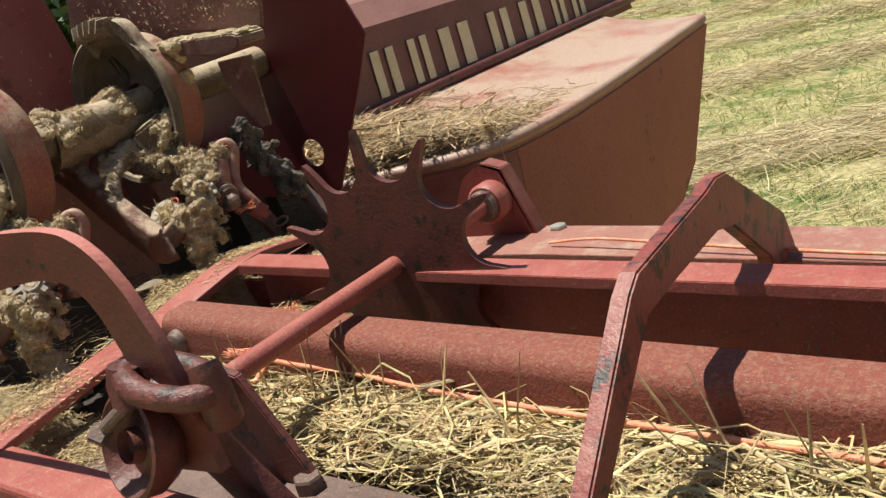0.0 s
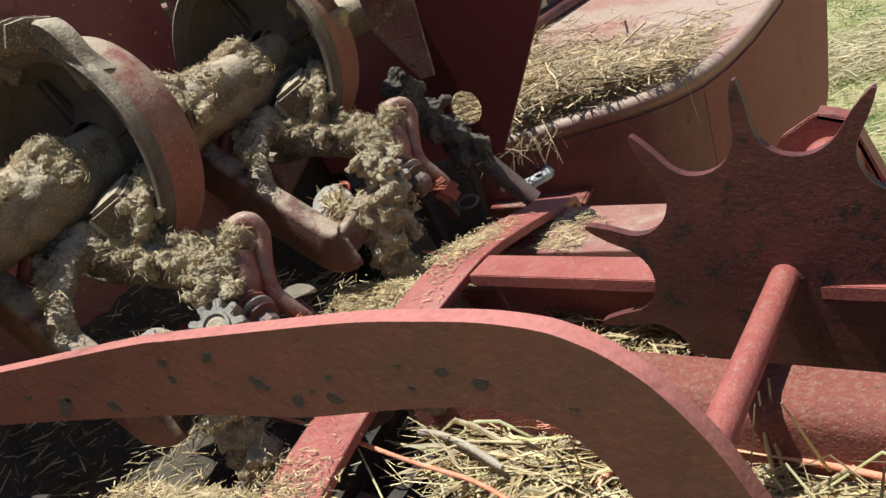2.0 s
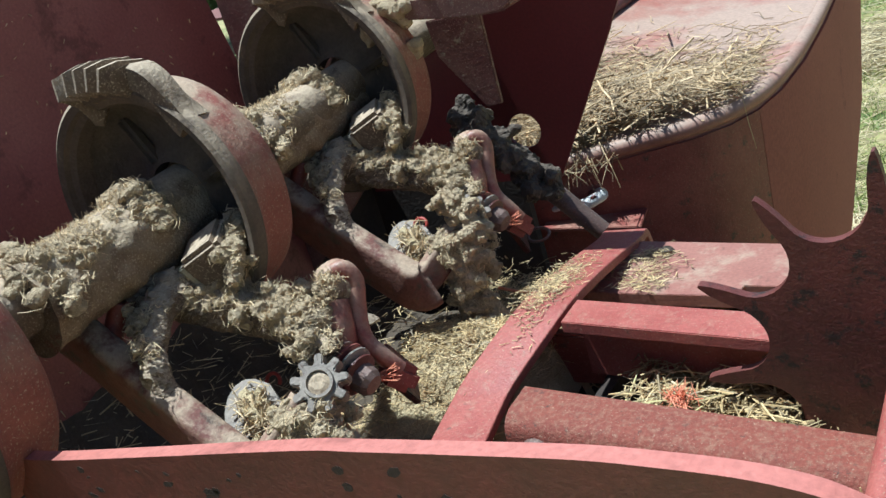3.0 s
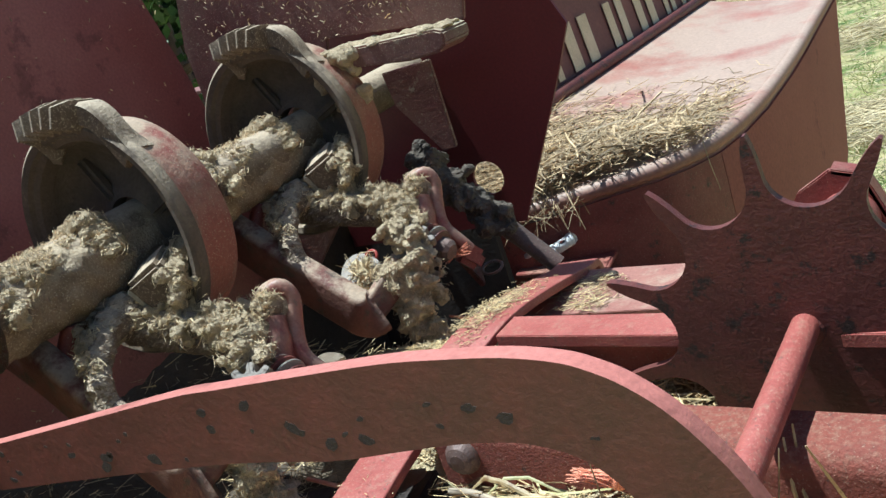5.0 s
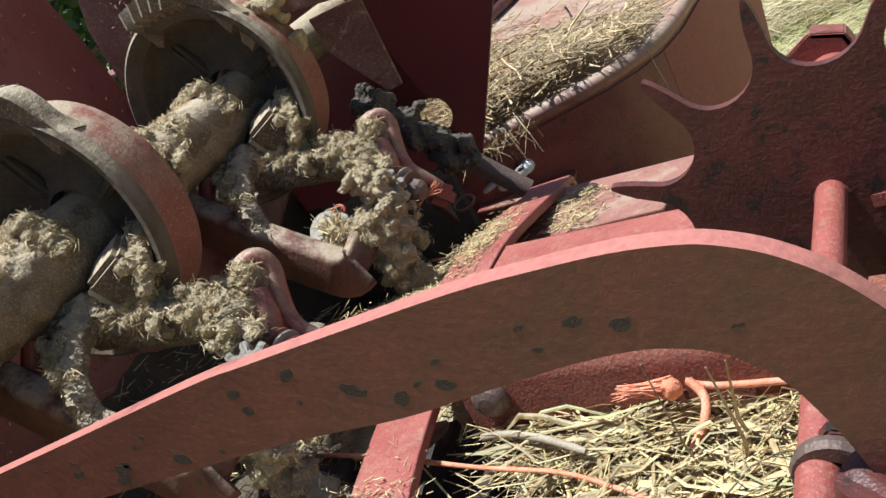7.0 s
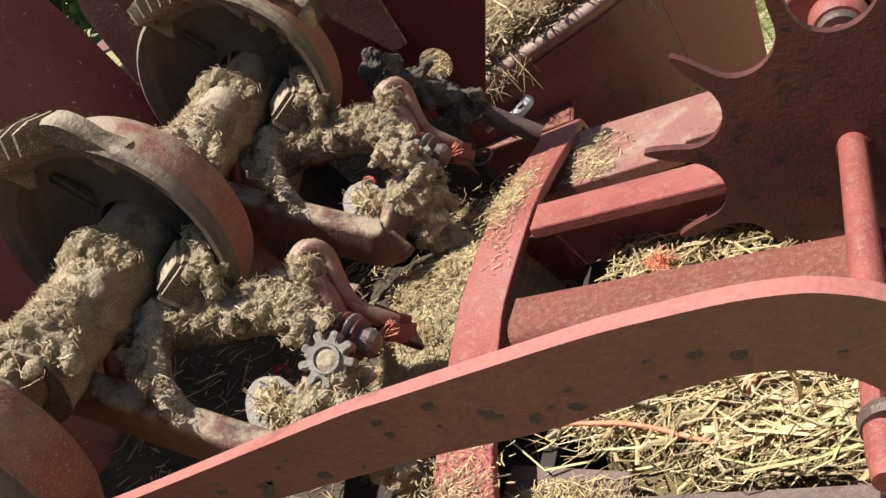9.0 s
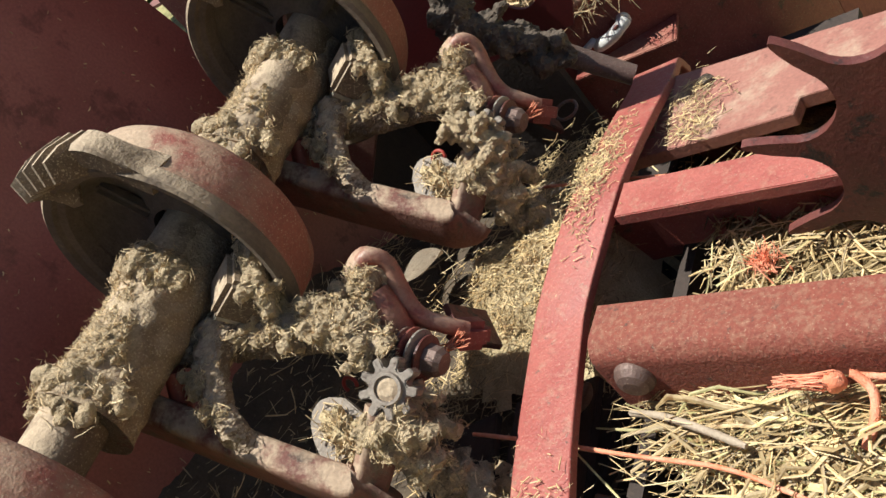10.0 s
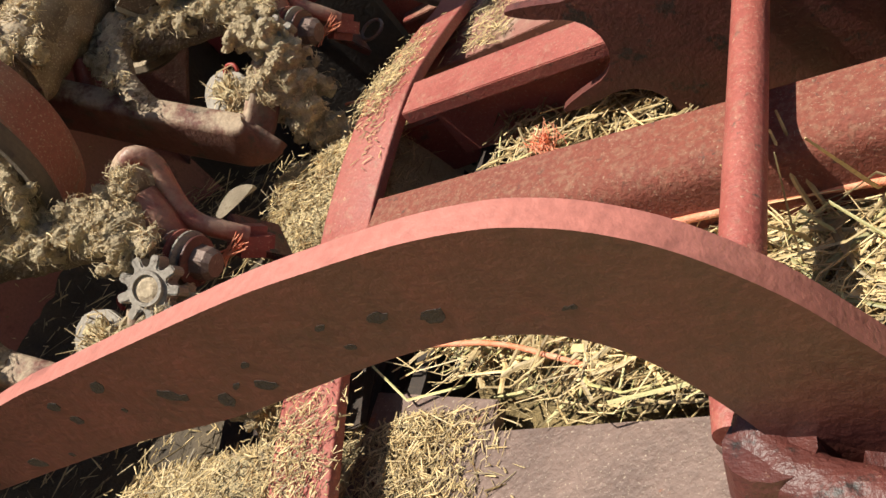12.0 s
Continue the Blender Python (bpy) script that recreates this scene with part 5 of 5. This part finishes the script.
strew(cp, 5500, on_plate, (0.003, 0.020), (0.0004, 0.0011), 0.15)


def on_inner(r):
    x, y = r.uniform(-1.09, -0.66), r.uniform(0.3, 1.01)
    if x > -0.85 and 0.60 < y < 0.73 and r.random() < 0.85:
        return None
    return (x, y, 1.152 + 0.13 * max(0, (-0.970 - x) / 0.155) ** 1.3 * min(1, (1.02 - y) / 0.18) + r.uniform(0, 0.020))


strew(cp, 3200, on_inner, (0.008, 0.045), (0.0006, 0.0018), 0.25)


def on_far(r):
    x = r.uniform(-0.64, 0.2)
    return (x, rail_y(r.uniform(0.852, 0.915), x, -0.125), 1.196 + r.uniform(0, 0.018))


strew(cp, 800, on_far, (0.01, 0.06), (0.001, 0.0024), 0.15)
for _ in range(420):
    x = cp.r.gauss(-0.632, 0.016)
    cp.add((x, rail_y(cp.r.uniform(0.92, 1.0), x, -0.1), 1.2295 + cp.r.uniform(0, 0.003)), (cp.r.gauss(0, 1), cp.r.gauss(0, 1), 0.06), cp.r.uniform(0.003, 0.014), 0.0008, 0.2)
tagged(cp.make("chaff_stalk", STRAW), "short broken stalks of chaff strewn over the metal", "chaff", kind="stuff")

# ---- twine ----
def twine(points, r=0.0016, name="baling_twine", label="orange plastic baling twine lying on the hay"):
    ob = smooth(part(name, pipe_bm(fine(points, 5), r, 6, 1, 0.0005, 300), TWINE), 80)
    return tagged(ob, label, "twine")


KNOT = (-0.488, 0.666, 1.222)
tw1 = thing("knotted_twine", "frayed orange baling twine with a knot", "twine", at=KNOT)
q0 = Vector((-0.509, 0.636, 1.213))
smooth(part("strand", pipe_bm(fine([Vector(p) - q0 for p in ((-0.502, 0.640, 1.222), (-0.488, 0.640, 1.216), (-0.46, 0.642, 1.211), (-0.40, 0.640, 1.208), (-0.30, 0.622, 1.207), (-0.15, 0.605, 1.205), (0.05, 0.585, 1.203), (0.3, 0.56, 1.2))], 5), 0.0021, 8, 1, 0.0006, 250), TWINE, tw1), 80)
smooth(part("tail", pipe_bm(fine([Vector(p) - q0 for p in ((-0.500, 0.640, 1.222), (-0.492, 0.632, 1.214), (-0.494, 0.618, 1.206), (-0.500, 0.606, 1.200))], 5), 0.0028, 8, 1, 0.0006, 250), TWINE, tw1), 80)
bm = bmesh.new()
add_lump(bm, (-0.001, 0.0, 0.008), (0.006, 0.006, 0.007), 0.25, 120, 3, 2)
smooth(part("knot", bm, TWINE, tw1), 80)
fr = Straws(61)
for i in range(40):
    fr.add((-0.018 + fr.r.gauss(0, 0.002), fr.r.gauss(0, 0.002), 0.010 + fr.r.gauss(0, 0.002)), (-1, fr.r.gauss(0.1, 0.14), fr.r.gauss(0.05, 0.16)), fr.r.uniform(0.022, 0.036), 0.0011, 0.1)
fray = fr.make("frayed_end", TWINE)
fray.parent = tw1
fray["kind"] = "stuff"
twine([(-0.755, 0.66, 1.225), (-0.70, 0.652, 1.222), (-0.62, 0.64, 1.212), (-0.56, 0.63, 1.209), (-0.52, 0.615, 1.205), (-0.50, 0.606, 1.203)], 0.0016, label="thin orange twine running under the strap")
twine([(-0.755, 0.90, 1.245), (-0.70, 0.892, 1.24), (-0.63, 0.88, 1.232)], 0.0014, label="thin orange twine running under the strap")
twine([(-0.31, 0.925, 1.232), (-0.25, 0.915, 1.238), (-0.15, 0.895, 1.236), (-0.02, 0.87, 1.234), (0.2, 0.835, 1.232)], 0.0016, label="faded orange twine lying on the side plate")
tf = Straws(62)
for i in range(60):
    tf.add((-0.548 + tf.r.gauss(0, 0.005), 0.777 + tf.r.gauss(0, 0.005), 1.222), (tf.r.gauss(0, 0.6), tf.r.gauss(0, 0.6), 0.6), tf.r.uniform(0.012, 0.026), 0.0010, 0.3)
tagged(tf.make("twine_tuft", TWINE), "frayed tuft of orange twine in the hay", "twine")

# ---- small things lying about ----
PITH = material("dry_grey_stem", (0.30, 0.23, 0.16), (0.46, 0.37, 0.27), 0.7, 0, 40, 500, 0.4, spots=(0.18, 0.12, 0.08), spot_scale=60, spot_at=0.6)
twig = part("dry_twig", pipe_bm(fine([(-0.634, 0.677, 1.207), (-0.605, 0.667, 1.214), (-0.572, 0.652, 1.217), (-0.544, 0.640, 1.214)], 4), [0.0026] * 12 + [0.0018], 9, 1, 0.0004, 200), PITH)
tagged(smooth(twig, 60), "dry grey twig lying on the hay", "twig")
blade = Straws(81)
blade.add((-0.892, 0.918, 1.432), (0.0, 0.06, -0.021), 0.066, 0.0048, 0.12, 0.1, 5)
tagged(blade.make("grass_blade", STRAW_GREEN), "single dry grass blade caught on the knotter", "grass")
peel = Straws(82)
peel.add((-0.893, 0.607, 1.4245), (0.034, 0.010, 0.012), 0.036, 0.0042, 0.2, 0.15, 4)
tagged(peel.make("chaff_husk", CREAM), "pale husk stuck to the shaft sleeve", "husk")


def small_leaf(name, at, size, turn, mat, label):
    """A curled dry leaf with a midrib."""
    bm = bmesh.new()
    rows_ = []
    for i in range(9):
        t = i / 8
        w = size * 0.42 * math.sin(math.pi * min(1, 0.06 + t * 0.94)) ** 0.8 + 0.0004
        rows_.append([bm.verts.new((size * (t - 0.5), w * q, 0.10 * size * q * q + 0.08 * size * math.sin(3 * t))) for q in (-1, -0.5, 0, 0.5, 1)])
    for a, b in zip(rows_, rows_[1:]):
        for i in range(4):
            bm.faces.new((a[i], a[i + 1], b[i + 1], b[i]))
    bmesh.ops.solidify(bm, geom=bm.faces[:], thickness=0.0005)
    bm.transform(pose(*at, 0, 0, turn))
    return tagged(smooth(part(name, bm, mat), 60), label, "leaf")


small_leaf("dry_leaf", (-0.622, 0.994, 1.2305), 0.016, 5, DARK_IRON, "small dark dry leaf lying on the side plate")
small_leaf("dry_leaf", (-0.938, 0.892, 1.200), 0.050, 35, PITH, "tan dry leaf lying below the knotter")
small_leaf("dry_leaf", (-0.688, 0.700, 1.196), 0.030, 75, PITH, "tan dry leaf lying below the strap")
WIRE_RED = material("red_coated_wire", (0.26, 0.028, 0.018), (0.36, 0.050, 0.032), 0.5, 0, 60, 400, 0.1)
for at in ((-0.823, 0.664, 1.301), (-0.803, 0.877, 1.330)):
    ring = [(at[0] + 0.007 * math.cos(a), at[1] + 0.003 * math.sin(a), at[2] - 0.004 + 0.005 * math.sin(a)) for a in [math.pi * q / 10 - 0.4 for q in range(15)]]
    tagged(smooth(part("wire_loop", pipe_bm(ring, 0.0016, 9), WIRE_RED), 60), "small loop of bright red wire at the knotter frame", "wire")
ring = [(-0.750 + 0.012 * math.cos(a), 0.990 + 0.008 * math.sin(a), 1.256 + 0.004 * math.sin(a)) for a in [2 * math.pi * q / 20 for q in range(21)]]
tagged(smooth(part("wire_ring", pipe_bm(ring, 0.0016, 8), RUST), 60), "rusty wire ring beside the knotter foot", "ring")
